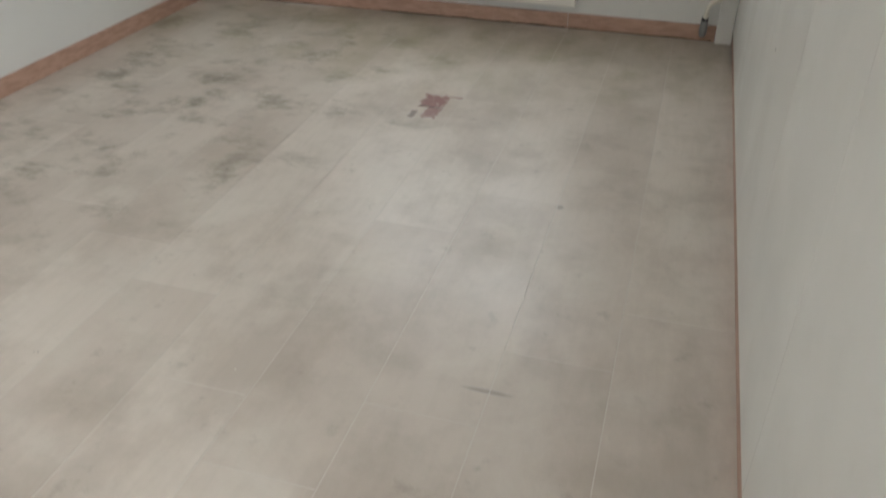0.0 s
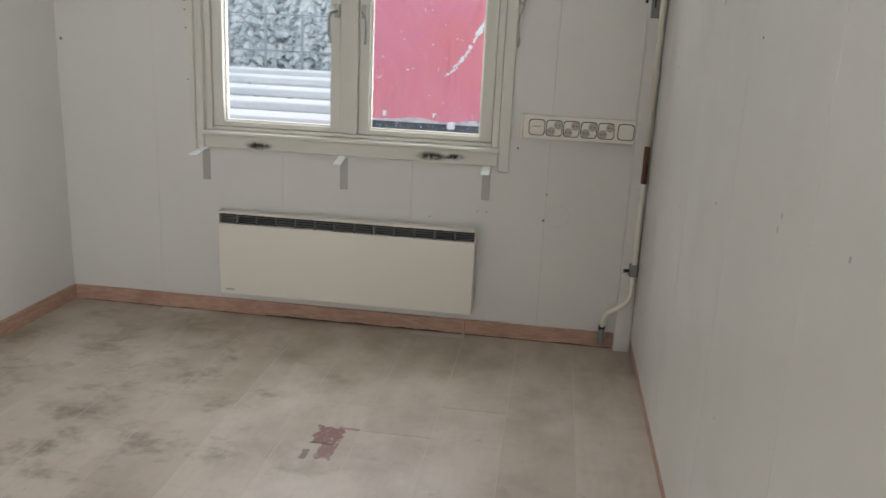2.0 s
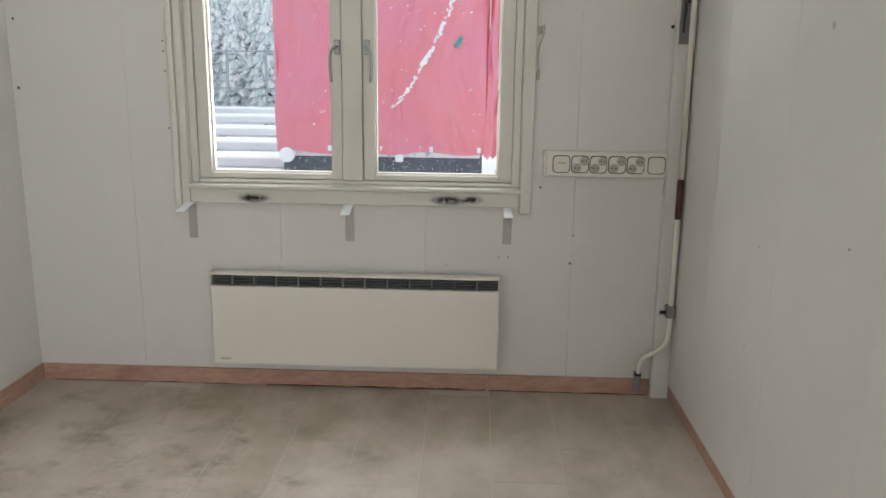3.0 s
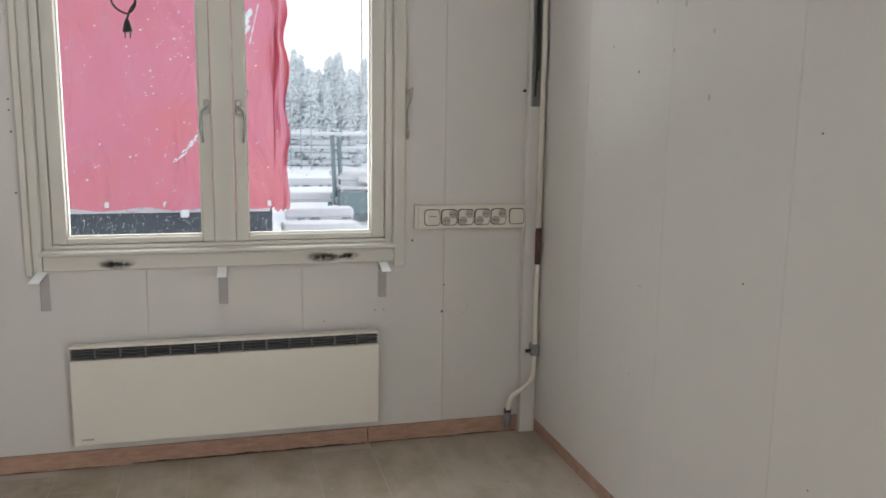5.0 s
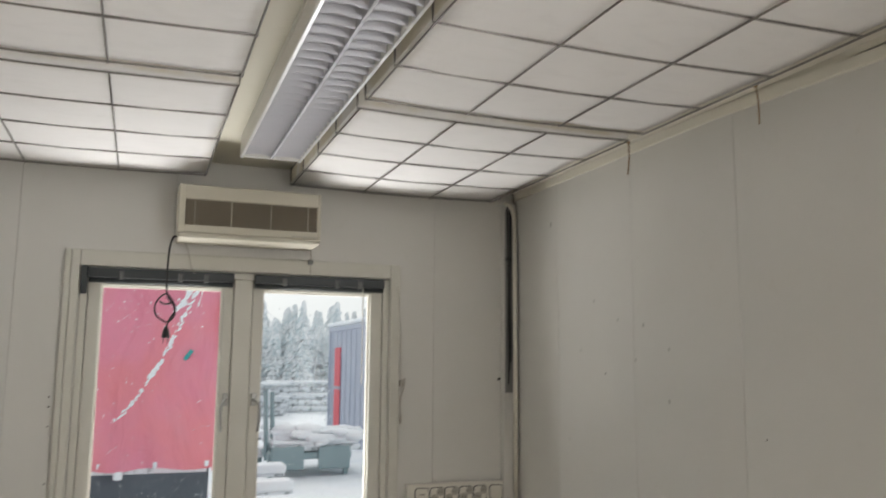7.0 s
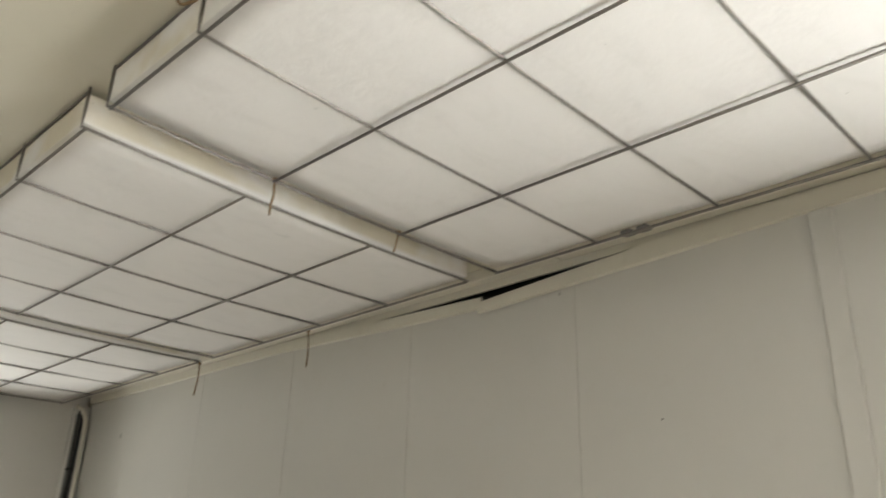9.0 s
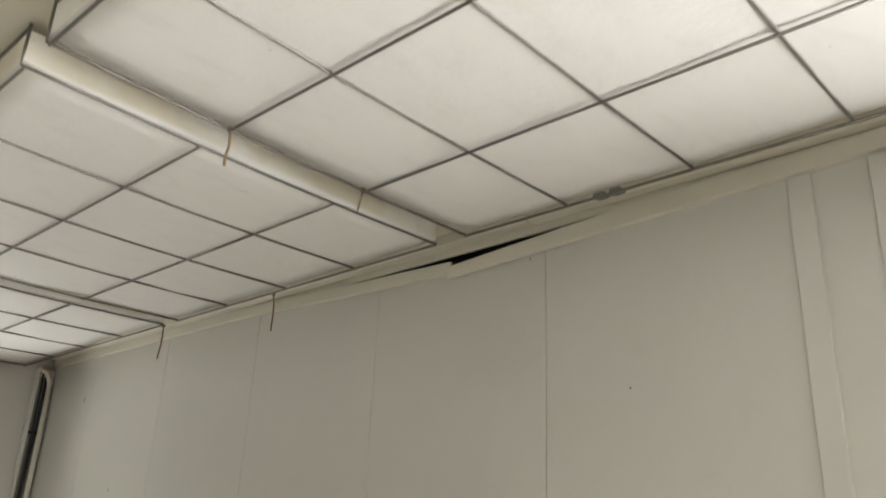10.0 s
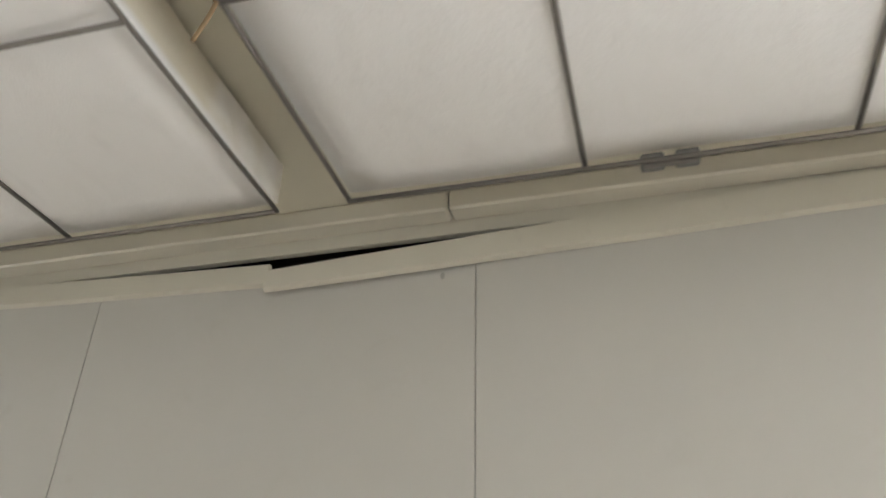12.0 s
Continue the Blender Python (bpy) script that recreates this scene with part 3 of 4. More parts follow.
for i, off in enumerate((0.070, 0.145, 0.219, 0.294, 0.368, 0.452)):
    x, z = SX0 + off - 0.010, (SZ0 + SZ1) / 2
    under("surround", squircle(x, z, 0.0355, -0.0395, -0.0365), DARK, sock, "thin dark surround")
    m = under("switch_plate" if i in (0, 5) else "socket_plate", squircle(x, z, 0.0318, -0.043, -0.0396, 0.014), WHITE, sock)
    if i in (0, 5):
        under("rocker", made(x - 0.024, x + 0.024, -0.047, -0.0432, z - 0.024, z + 0.022, 0.003, 2), WHITE, sock)
        if i == 0:
            under("marking", made(x - 0.016, x + 0.016, -0.0478, -0.0471, z + 0.004, z + 0.007), RUST, sock, "thin brown marking")
    else:
        for dx, dz in ((-0.013, -0.014), (0.016, 0.014)):
            s = under("socket_outlet", disc((x + dx, -0.0445, z + dz), (0, -1, 0), 0.0185, 0.003, 20), SOCKET, sock, "grey round socket outlet")
            for e in (-0.007, 0.007):
                q = part("contact_hole", disc((x + dx + e, -0.0465, z + dz), (0, -1, 0), 0.003, 0.001, 8), BLACK, s)
                q.data.transform(Matrix.Translation(-Vector(sock.location)))

# ---- corner trunking, conduit and cables ----
structure("trim", made(-0.074, -0.0006, -0.040, -0.0006, -0.008, 2.44, 0.003), WALL, "upright off-white corner boxing", "trim")
PX, PY = -0.022, -0.066
pipe = thing("conduit", (PX, PY, 0.06), "white conduit with brown taped joint in the corner", "conduit")
under("pipe", tube([(PX, PY, 0.952), (PX, PY, 1.7), (PX - 0.002, PY, 2.36)], 0.0115, 12), TRIM, pipe)
under("taped_joint", tube([(PX, PY, 0.790), (PX, PY, 0.9515)], 0.0125, 12), RUST, pipe, "brown taped joint")
under("pipe", tube(curve([(PX, PY, 0.7895), (PX, PY, 0.42), (PX, PY, 0.30), (PX - 0.012, PY, 0.255), (-0.075, PY + 0.002, 0.215), (-0.118, -0.060, 0.185), (-0.132, -0.052, 0.14), (-0.134, -0.045, 0.085)], 8), 0.0105, 12), TRIM, pipe)
under("clamp", made(PX - 0.020, PX + 0.017, PY - 0.016, PY + 0.025, 0.372, 0.425, 0.004), GREYCLIP, pipe, "grey metal clamp")
under("clamp_screw", tube([(PX - 0.018, PY - 0.006, 0.398), (PX - 0.044, PY - 0.010, 0.396)], [0.006, 0.009], 8), BLACK, pipe, "black screw knob")
under("end_fitting", tube([(-0.134, -0.046, 0.105), (-0.135, -0.042, 0.06), (-0.135, -0.040, 0.030)], [0.015, 0.019, 0.014], 10), GREYCLIP, pipe, "dirty grey end fitting")
under("cable", tube([(-0.135, -0.042, 0.095), (-0.134, -0.044, 0.118)], 0.016, 10), BLACK, pipe)
under("pipe_tee", tube(curve([(PX - 0.002, PY, 2.30), (PX - 0.006, PY, 2.37), (-0.05, -0.07, 2.415), (-0.085, -0.075, 2.43)], 6), 0.011, 10), TRIM, pipe)
duct = thing("cable_channel", (-0.046, -0.047, 1.478), "slim grey open channel with black cables", "cable channel")
bm = made(-0.066, -0.024, -0.0435, -0.0405, 1.478, 2.40)
box(bm, -0.066, -0.063, -0.054, -0.0436, 1.478, 2.40)
under("channel", bm, GREYCLIP, duct)
for x, ph in ((-0.056, 0.0), (-0.047, 1.3), (-0.039, 2.2)):
    pts = [(x + 0.004 * math.sin(ph + 3 * j / 9) + 0.004 * (j > 6), -0.050, 2.42 - (0.90 - 0.1 * ph / 2) * j / 9) for j in range(10)]
    under("cable", tube(curve(pts, 4), 0.0035, 6), BLACK, duct)
under("cable_tie", made(-0.068, -0.026, -0.0565, -0.0440, 2.14, 2.152), BLACK, duct)
single("wall_screw", disc((-0.083, -0.004, 1.545), (0, -1, 0), 0.007, 0.008, 8), BLACK, "small black screw beside the corner boxing", "screw")

# ---- air conditioner over the window ----
AX0, AX1, AY, AZ0, AZ1 = -1.661, -1.054, -0.228, 2.135, 2.366
ac = thing("air_conditioner", (-1.357, 0, AZ0), "yellowed wall air conditioner with brown grille", "air conditioner")
bm = bmesh.new()
GX0, GX1, GZ0, GZ1 = AX0 + 0.028, AX1 - 0.018, 2.192, 2.302
box(bm, AX0, GX0, AY, -0.0006, AZ0 + 0.022, AZ1, 0.006, 2)
box(bm, GX1, AX1, AY, -0.0006, AZ0 + 0.022, AZ1, 0.006, 2)
box(bm, GX0 - 0.004, GX1 + 0.004, AY + 0.001, -0.002, GZ1, AZ1 - 0.001, 0.005, 2)
box(bm, GX0 - 0.004, GX1 + 0.004, AY + 0.001, -0.002, AZ0 + 0.0225, GZ0, 0.005, 2)
box(bm, GX0 - 0.003, GX1 + 0.003, -0.150, -0.004, GZ0 - 0.004, GZ1 + 0.004)
under("body", bm, PLASTIC, ac)
under("grille_backing", made(GX0, GX1, -0.165, -0.151, GZ0, GZ1), BLACK, ac)
for j in range(14):
    z = GZ0 + (j + 0.5) * (GZ1 - GZ0) / 14
    under("grille_slat", made(GX0 + 0.0005, GX1 - 0.0005, AY + 0.006, -0.166, z - 0.0021, z + 0.0021), AC_SLAT, ac)
for f in (0.07, 0.34, 0.64, 0.93):
    x = GX0 + (GX1 - GX0) * f
    under("grille_post", made(x - 0.0012, x + 0.0012, AY + 0.003, -0.166, GZ0, GZ1), PLASTIC, ac)
under("bottom_lip", made(AX0 + 0.004, AX1 - 0.004, AY - 0.012, -0.01, AZ0, AZ0 + 0.0205, 0.008, 3), PLASTIC, ac)
under("nameplate", made(AX1 - 0.13, AX1 - 0.02, AY - 0.001, AY + 0.004, 2.164, 2.169), SOCKET, ac)
cord = thing("power_cord", (-1.68, -0.1, 1.71), "black power cord with plug, looped and hanging loose", "power cord")
under("cable", tube(curve([(-1.640, -0.10, 2.138), (-1.668, -0.10, 2.155), (-1.684, -0.10, 2.10), (-1.688, -0.10, 1.98), (-1.683, -0.10, 1.90), (-1.655, -0.10, 1.855), (-1.650, -0.102, 1.815),
                           (-1.680, -0.105, 1.785), (-1.725, -0.105, 1.815), (-1.727, -0.10, 1.865), (-1.692, -0.096, 1.905), (-1.662, -0.096, 1.88), (-1.648, -0.098, 1.835), (-1.668, -0.10, 1.80), (-1.680, -0.10, 1.765)], 8), 0.0040, 8), BLACK, cord)
under("cable", tube(curve([(-1.712, -0.099, 1.872), (-1.690, -0.094, 1.862), (-1.660, -0.098, 1.868)], 6), 0.0040, 8), BLACK, cord)
under("plug", tube([(-1.680, -0.10, 1.768), (-1.680, -0.10, 1.752), (-1.680, -0.10, 1.725), (-1.680, -0.10, 1.718)], [0.006, 0.012, 0.018, 0.016], 10), BLACK, cord)
for e in (-0.009, 0.009):
    under("plug_pin", tube([(-1.68 + e, -0.10, 1.718), (-1.68 + e, -0.10, 1.698)], 0.0024, 6), BLACK, cord)
single("signal_wire", tube(curve([(-1.62, -0.06, 2.137), (-1.60, -0.03, 2.09), (-1.585, -0.022, 2.03), (-1.57, -0.035, 2.005)], 6), 0.0022, 6), SOCKET, "thin grey wire from air conditioner to blind", "wire")
t = thing("pull_switch", (-1.063, -0.06, 2.02), "small dangling connector below the air conditioner", "connector")
under("wire", tube(curve([(-1.066, -0.06, 2.137), (-1.062, -0.062, 2.10), (-1.064, -0.06, 2.06), (-1.062, -0.06, 2.02)], 5), 0.002, 6), SOCKET, t)
under("connector", made(-1.075, -1.052, -0.070, -0.055, 2.066, 2.088, 0.003), GREYCLIP, t)

# ---- fluorescent lamp on the ceiling ----
LX0, LX1, LY0, LY1, LZ = -1.448, -1.206, -2.135, -0.515, 2.428
lamp = thing("ceiling_light", ((LX0 + LX1) / 2, (LY0 + LY1) / 2, ZC), "unlit twin fluorescent ceiling light with aluminium louvre", "ceiling light")
bm = made(LX0, LX1, LY0, LY1, 2.494, ZC - 0.0006, 0.003)
box(bm, LX0, LX0 + 0.012, LY0, LY1, LZ + 0.004, 2.4935, 0.002)
box(bm, LX1 - 0.012, LX1, LY0, LY1, LZ + 0.004, 2.4935, 0.002)
box(bm, LX0 + 0.0125, LX1 - 0.0125, LY0, LY0 + 0.012, LZ + 0.004, 2.4935, 0.002)
box(bm, LX0 + 0.0125, LX1 - 0.0125, LY1 - 0.012, LY1, LZ + 0.004, 2.4935, 0.002)
under("housing", bm, LAMP, lamp)
for x0, x1 in ((LX0 + 0.002, LX0 + 0.011), (LX1 - 0.011, LX1 - 0.002)):
    under("louvre_rail", made(x0, x1, LY0 + 0.001, LY1 - 0.001, LZ, LZ + 0.0035), ALU, lamp, "bright aluminium rail")
cx = (LX0 + LX1) / 2
bm = bmesh.new()
prof = [(cx - 0.010, LZ + 0.045), (cx - 0.004, LZ + 0.001), (cx + 0.004, LZ + 0.001), (cx + 0.010, LZ + 0.045)]
r0 = [bm.verts.new((x, LY0 + 0.0125, z)) for x, z in prof]
r1 = [bm.verts.new((x, LY1 - 0.0125, z)) for x, z in prof]
for j in range(3):
    bm.faces.new((r0[j], r0[j + 1], r1[j + 1], r1[j]))
under("centre_spine", bm, LOUVRE, lamp)


def blade_mesh():
    """One cross blade: a shallow V, thin below and broad above."""
    bm = bmesh.new()
    w = (LX1 - LX0) / 2 - 0.012 - 0.006
    def sec(x, dip):
        return [bm.verts.new((x, -0.010, 0.044)), bm.verts.new((x, -0.0012, dip)), bm.verts.new((x, 0.0012, dip)), bm.verts.new((x, 0.010, 0.044))]
    rows = [sec(-w / 2 + w * f, 0.001 + 0.005 * math.sin(math.pi * f)) for f in (0, 0.25, 0.5, 0.75, 1)]
    for a, b in zip(rows, rows[1:]):
        for j in range(3):
            f = bm.faces.new((a[j], a[j + 1], b[j + 1], b[j]))
    return mesh_of("louvre_blade", bm, LOUVRE)


blade = blade_mesh()
NB = 26
for lane in (-1, 1):
    for i in range(NB):
        ob = new("louvre_blade", blade)
        ob.parent = lamp
        ob.location = Vector((cx + lane * ((LX1 - LX0) / 4 - 0.003), LY0 + 0.03 + (i + 0.3) * (LY1 - LY0 - 0.05) / NB, LZ)) - lamp.location
    under("fluorescent_tube", tube([(cx + lane * 0.06, LY0 + 0.05, 2.481), (cx + lane * 0.06, LY1 - 0.05, 2.481)], 0.0125, 12), TUBE, lamp, "unlit white tube")


# ---- hung ceiling pads in wire baskets ----
ZP = 2.4365


def pad(xs, ya, yb, rows, edge):
    """A white quilted pad in a wire basket. xs: the long wires; rows: the cross wires; edge: the side on which wires turn up."""
    t = thing("ceiling_pad", (xs[1], (ya + yb) / 2, ZC), "white fabric insulation pad held up by a wire grid", "ceiling pad", "pads hung under the ceiling")
    x0, x1 = min(xs) - 0.004, max(xs) + 0.004

    def drop(x):
        return -0.009 * math.sin(math.pi * min(1.0, max(0.0, (x - x0) / (x1 - x0))))

    bm = bmesh.new()
    nx, ny = 18, max(8, int(abs(yb - ya) / 0.055))
    grid = []
    for i in range(nx + 1):
        row = []
        for j in range(ny + 1):
            x, y = x0 + (x1 - x0) * i / nx, ya + (yb - ya) * j / ny
            sag = min(abs(x - w) for w in xs) / 0.17
            lift = drop(x) + 0.0035 * noise.noise((x * 5, y * 5, 3)) - 0.0032 * min(1.0, sag) ** 0.7
            rim = 0.006 if i in (0, nx) or j in (0, ny) else 0.0
            row.append(bm.verts.new((x, y, ZP + 0.0024 + lift + rim)))
        grid.append(row)
    for i in range(nx):
        for j in range(ny):
            f = bm.faces.new((grid[i][j], grid[i + 1][j], grid[i + 1][j + 1], grid[i][j + 1]))
            f.smooth = True
    border = [grid[i][0] for i in range(nx + 1)] + [grid[nx][j] for j in range(1, ny + 1)] + [grid[i][ny] for i in range(nx - 1, -1, -1)] + [grid[0][j] for j in range(ny - 1, 0, -1)]
    top = [bm.verts.new((v.co.x + 0.004 * noise.noise((v.co.x * 9, v.co.y * 9, 1)), v.co.y + 0.004 * noise.noise((v.co.y * 9, 1, v.co.x * 9)), ZC - 0.014 + 0.010 * noise.noise((v.co.x * 4, v.co.y * 4, 8)))) for v in border]
    n = len(border)
    for j in range(n):
        bm.faces.new((border[j], top[j], top[(j + 1) % n], border[(j + 1) % n]))
    bm.faces.new(top[::-1])
    bmesh.ops.recalc_face_normals(bm, faces=bm.faces)
    under("pad", bm, PAD, t)
    r = 0.0032
    for x in xs:
        under("wire", tube([(x, ya, ZP - 0.0055 + drop(x)), (x, (ya + yb) / 2, ZP - 0.006 + drop(x)), (x, yb, ZP - 0.0055 + drop(x))], r, 6), STEEL, t)
    for y in rows:
        far = min(xs) if edge == max(xs) else max(xs)
        out = 0.006 if edge == max(xs) else -0.006
        under("wire", tube([(far - out, y, ZP - 0.0018)] + [(far + (edge - far) * f, y, ZP - 0.0018 + drop(far + (edge - far) * f)) for f in (0.17, 0.33, 0.5, 0.67, 0.83)] + [(edge + out, y, ZP - 0.0018), (edge + out, y, ZP + 0.03), (edge + out, y, ZC - 0.004)], r, 6), STEEL, t)
    under("wire", tube([(edge + (0.006 if edge == max(xs) else -0.006), ya, ZC - 0.012), (edge + (0.006 if edge == max(xs) else -0.006), yb, ZC - 0.012)], r * 0.8, 6), STEEL, t)
    return t


XSR, XSL = [-0.156, -0.490, -0.829, -1.163], [-1.553, -1.906, -2.262, -2.615]
for ya, n, gap in ((-0.066, 4, 0.3065), (-1.389, 4, 0.309), (-2.726, 4, 0.2965), (-4.01, 4, 0.2965), (-5.30, 4, 0.2965)):
    rows = [ya - gap * j for j in range(n + 1)]
    pad(XSR, rows[0], rows[-1], rows, -1.163)
for ya, n in ((-0.115, 4), (-1.453, 4), (-2.785, 4), (-4.11, 4), (-5.43, 3)):
    rows = [ya - 0.3125 * j for j in range(n + 1)]
    pad(XSL, rows[0], rows[-1], rows, -1.553)

# twine ties, the grey clip
for pts in ([(-0.15, -1.292, 2.428), (-0.148, -1.290, 2.37), (-0.153, -1.287, 2.309)], [(-0.15, -1.945, 2.428), (-0.146, -1.948, 2.38), (-0.15, -1.953, 2.312)],
            [(-0.825, -2.724, 2.43), (-0.815, -2.711, 2.405), (-0.820, -2.713, 2.38), (-0.816, -2.706, 2.362)],
            [(-0.490, -2.724, 2.43), (-0.482, -2.711, 2.415), (-0.476, -2.696, 2.395)],
            [(-1.165, -3.00, 2.51), (-1.19, -2.99, 2.49), (-1.215, -3.02, 2.50)]):
    t = thing("twine_tie", pts[0], "frayed brown twine tied to the ceiling wires", "twine", "twine ties on the ceiling wires")
    under("twine", tube(curve(pts, 6), 0.0026, 6), TWINE, t)
    under("knot", disc(pts[0], (0, 0, 1), 0.006, 0.007, 6), TWINE, t)
t = thing("wire_clip", (-0.15, -3.12, 2.43), "grey metal clip on the edge wire", "clip")
for y in (-3.140, -3.100):
    under("jaw", made(-0.152, -0.124, y - 0.014, y + 0.014, 2.436, 2.446, 0.004, 2), GREYCLIP, t)
under("bolt", tube([(-0.140, -3.150, 2.436), (-0.140, -3.090, 2.436)], 0.004, 8), STEEL, t)

# white switch box high on the side wall
t = thing("switch_box", (-0.0006, -3.72, 1.99), "small white switch box on the side wall", "switch")
under("box", made(-0.034, -0.0186, -3.668, -3.621, 1.99, 2.085, 0.004, 2), WHITE, t)


# ---- outdoors ----
GZ = -0.7
bm = bmesh.new()
n = 60
cols = []
for i in range(n + 1):
    row = []
    for j in range(n + 1):
        u, v = (i / n * 2 - 1), j / n
        x, y = -1 + 900 * u * abs(u) ** 1.8, 0.2 + 1500 * v ** 3
        row.append(bm.verts.new((x, y, GZ + (0.10 * noise.noise((x * 0.35, y * 0.35, 0)) if y > 1.5 and y < 80 else 0))))
    cols.append(row)
for i in range(n):
    for j in range(n):
        f = bm.faces.new((cols[i][j], cols[i + 1][j], cols[i + 1][j + 1], cols[i][j + 1]))
        f.smooth = True
structure("ground", bm, SNOW, "wide yard covered in fresh white snow", "snow")

# covered trailer
TX0, TX1, TY, TZ0, TZ1 = -3.75, -0.72, 8.4, 0.11, 3.6
tr = thing("covered_trailer", (-2.2, 9.5, GZ), "trailer under a creased red tarpaulin flecked with snow", "trailer")


def drape(x0, x1, y0, y1, z0, z1, nx, nz, folds):
    bm = bmesh.new()
    g = [[None] * (nz + 1) for _ in range(nx + 1)]
    for i in range(nx + 1):
        for j in range(nz + 1):
            u, v = i / nx, j / nz
            p = Vector((x0 + (x1 - x0) * u, y0 + (y1 - y0) * u, z0 + (z1 - z0) * v))
            w = folds(u, v)
            p.y += w
            if j == 0:
                p.z += 0.02 * math.sin(u * 19) + 0.015 * noise.noise((u * 8, 0, 0))
            g[i][j] = bm.verts.new(p)
    for i in range(nx):
        for j in range(nz):
            bm.faces.new((g[i][j], g[i + 1][j], g[i + 1][j + 1], g[i][j + 1])).smooth = True
    return bm


def fold(u, v):
    """How far the tarpaulin bellies out at u across and v up."""
    drag = 0.05 * math.sin((u + 1 - v) * 9) * max(0, v - 0.15) * math.exp(-((u - 0.75) * 2.2) ** 2)
    crease = 0.09 * math.exp(-((u - 0.52 - 0.42 * (v - 0.2)) / 0.05) ** 2) * max(0.0, v - 0.15)
    return crease + 0.10 * noise.noise((u * 5, v * 4, 2)) + 0.05 * noise.noise((u * 14, v * 9, 7)) + drag


def fold_at(x, z):
    return fold((x - TX0) / (TX1 - TX0), (z - TZ0) / (TZ1 - TZ0))


under("tarpaulin", drape(TX0, TX1, TY, TY, TZ0, TZ1, 60, 50, fold), TARP, tr)


def bunch(u, v):
    return 0.07 * math.sin(u * 9 + 5 * noise.noise((u * 2, v * 2.2, 4))) * (0.3 + 0.7 * abs(math.sin(v * 2.6))) + 0.10 * noise.noise((u * 3, v * 6, 5))


bm = drape(TX1 - 0.01, -0.50, TY - 0.03, TY + 0.30, TZ0 - 0.06, 3.05, 24, 40, bunch)
for v in bm.verts:
    v.co.x += (0.07 * noise.noise((0, 0, v.co.z * 2.1)) + 0.03 * math.sin(v.co.z * 7)) * max(0, (v.co.x - TX1) / 0.24)
under("bunched_edge", bm, TARP, tr, "bunched hanging tarpaulin edge")
under("tarpaulin_end", made(TX0, TX0 + 0.03, TY + 0.02, 11.0, TZ0, TZ1), TARP, tr)
under("tarpaulin_top", made(TX0, TX1, TY + 0.05, 11.0, TZ1, TZ1 + 0.05, 0.02), SNOW, tr, "snow on the roof")
under("bed", made(TX0 + 0.05, -0.75, TY + 0.16, 11.0, -0.34, 0.24, 0.01), TRAILER, tr, "dark trailer bed rimed with snow")
under("side_rail", made(TX0 + 0.06, -0.78, TY + 0.12, TY + 0.155, 0.04, 0.13, 0.01), SNOWY, tr, "snowy timber side rail")
for x in (-3.1, -1.3):
    for y in (8.7, 10.6):
        under("wheel", disc((x, y, GZ + 0.26), (0, 1, 0), 0.32, 0.22, 24), BLACK, tr)
for x in (-2.97, -2.21, -1.49, -0.80):
    under("toggle", made(x - 0.028, x + 0.028, TY - 0.045, TY - 0.005, 0.135, 0.215, 0.012, 2), SNOW, tr, "white snowed toggle")
under("snow_clump", disc((-3.60, TY - 0.02, 0.07), (0, 1, 0), 0.11, 0.12, 14), SNOW, tr)
under("snow_clump", made(-2.02, -1.90, TY - 0.03, TY + 0.05, -0.02, 0.10, 0.03, 2), SNOW, tr)
# snow lying in the long crease
bm = bmesh.new()
rng = random.Random(4)
for j in range(150):
    f = j / 149
    if noise.noise((f * 22, 3, 1)) > 0.28:
        continue
    x, z = -2.10 + 1.06 * f ** 0.70, 0.76 + 1.86 * f
    r = rng.uniform(0.010, 0.030) * (1.2 if noise.noise((f * 9, 8, 1)) > 0 else 0.75)
    x += rng.gauss(0, 0.016)
    bmesh.ops.create_icosphere(bm, subdivisions=1, radius=r, matrix=Matrix.LocRotScale((x, TY + fold_at(x, z) - 0.008, z), Euler((0, 0.5, 0)), (0.8, 0.5, rng.uniform(0.9, 1.7))))
for j in range(60):
    f = rng.random()
    x, z = -1.33 + 0.33 * f + rng.gauss(0, 0.025), 2.30 + 0.52 * f
    bmesh.ops.create_icosphere(bm, subdivisions=1, radius=rng.uniform(0.014, 0.034), matrix=Matrix.LocRotScale((x, TY + fold_at(x, z) - 0.008, z), Euler((0, 0.55, 0)), (0.8, 0.5, 1.7)))
for j in range(16):
    f = j / 15
    x, z = -1.02 + 0.12 * f, 2.40 + 0.5 * f
    bmesh.ops.create_icosphere(bm, subdivisions=1, radius=rng.uniform(0.008, 0.018), matrix=Matrix.LocRotScale((x, TY + fold_at(x, z) - 0.008, z), Euler((0, 0.3, 0)), (0.8, 0.5, 1.8)))
under("crease_snow", bm, SNOW, tr, "line of snow in a crease")
bm = bmesh.new()
for j in range(300):
    x, z = rng.uniform(TX0 + 0.1, TX1), 3.4 - 3.1 * rng.random() ** 0.75
    if j % 3 == 0:
        x, z = -2.1 + rng.gauss(0, 0.45), 2.25 + rng.gauss(0, 0.35)
    r = rng.uniform(0.003, 0.0075) * rng.uniform(0.5, 1.0)
    bmesh.ops.create_icosphere(bm, subdivisions=1, radius=r, matrix=Matrix.LocRotScale((x, TY + fold_at(x, z) - 0.004, z), Euler((0, rng.uniform(-0.6, 0.6), 0)), (rng.choice((1, 2.6)), 0.6, rng.uniform(1, 2.4))))
under("snow_fleck", bm, SNOW, tr)["kind"] = "stuff"
bm = made(-0.085, 0.085, -0.01, 0.0, -0.028, 0.028, 0.004)
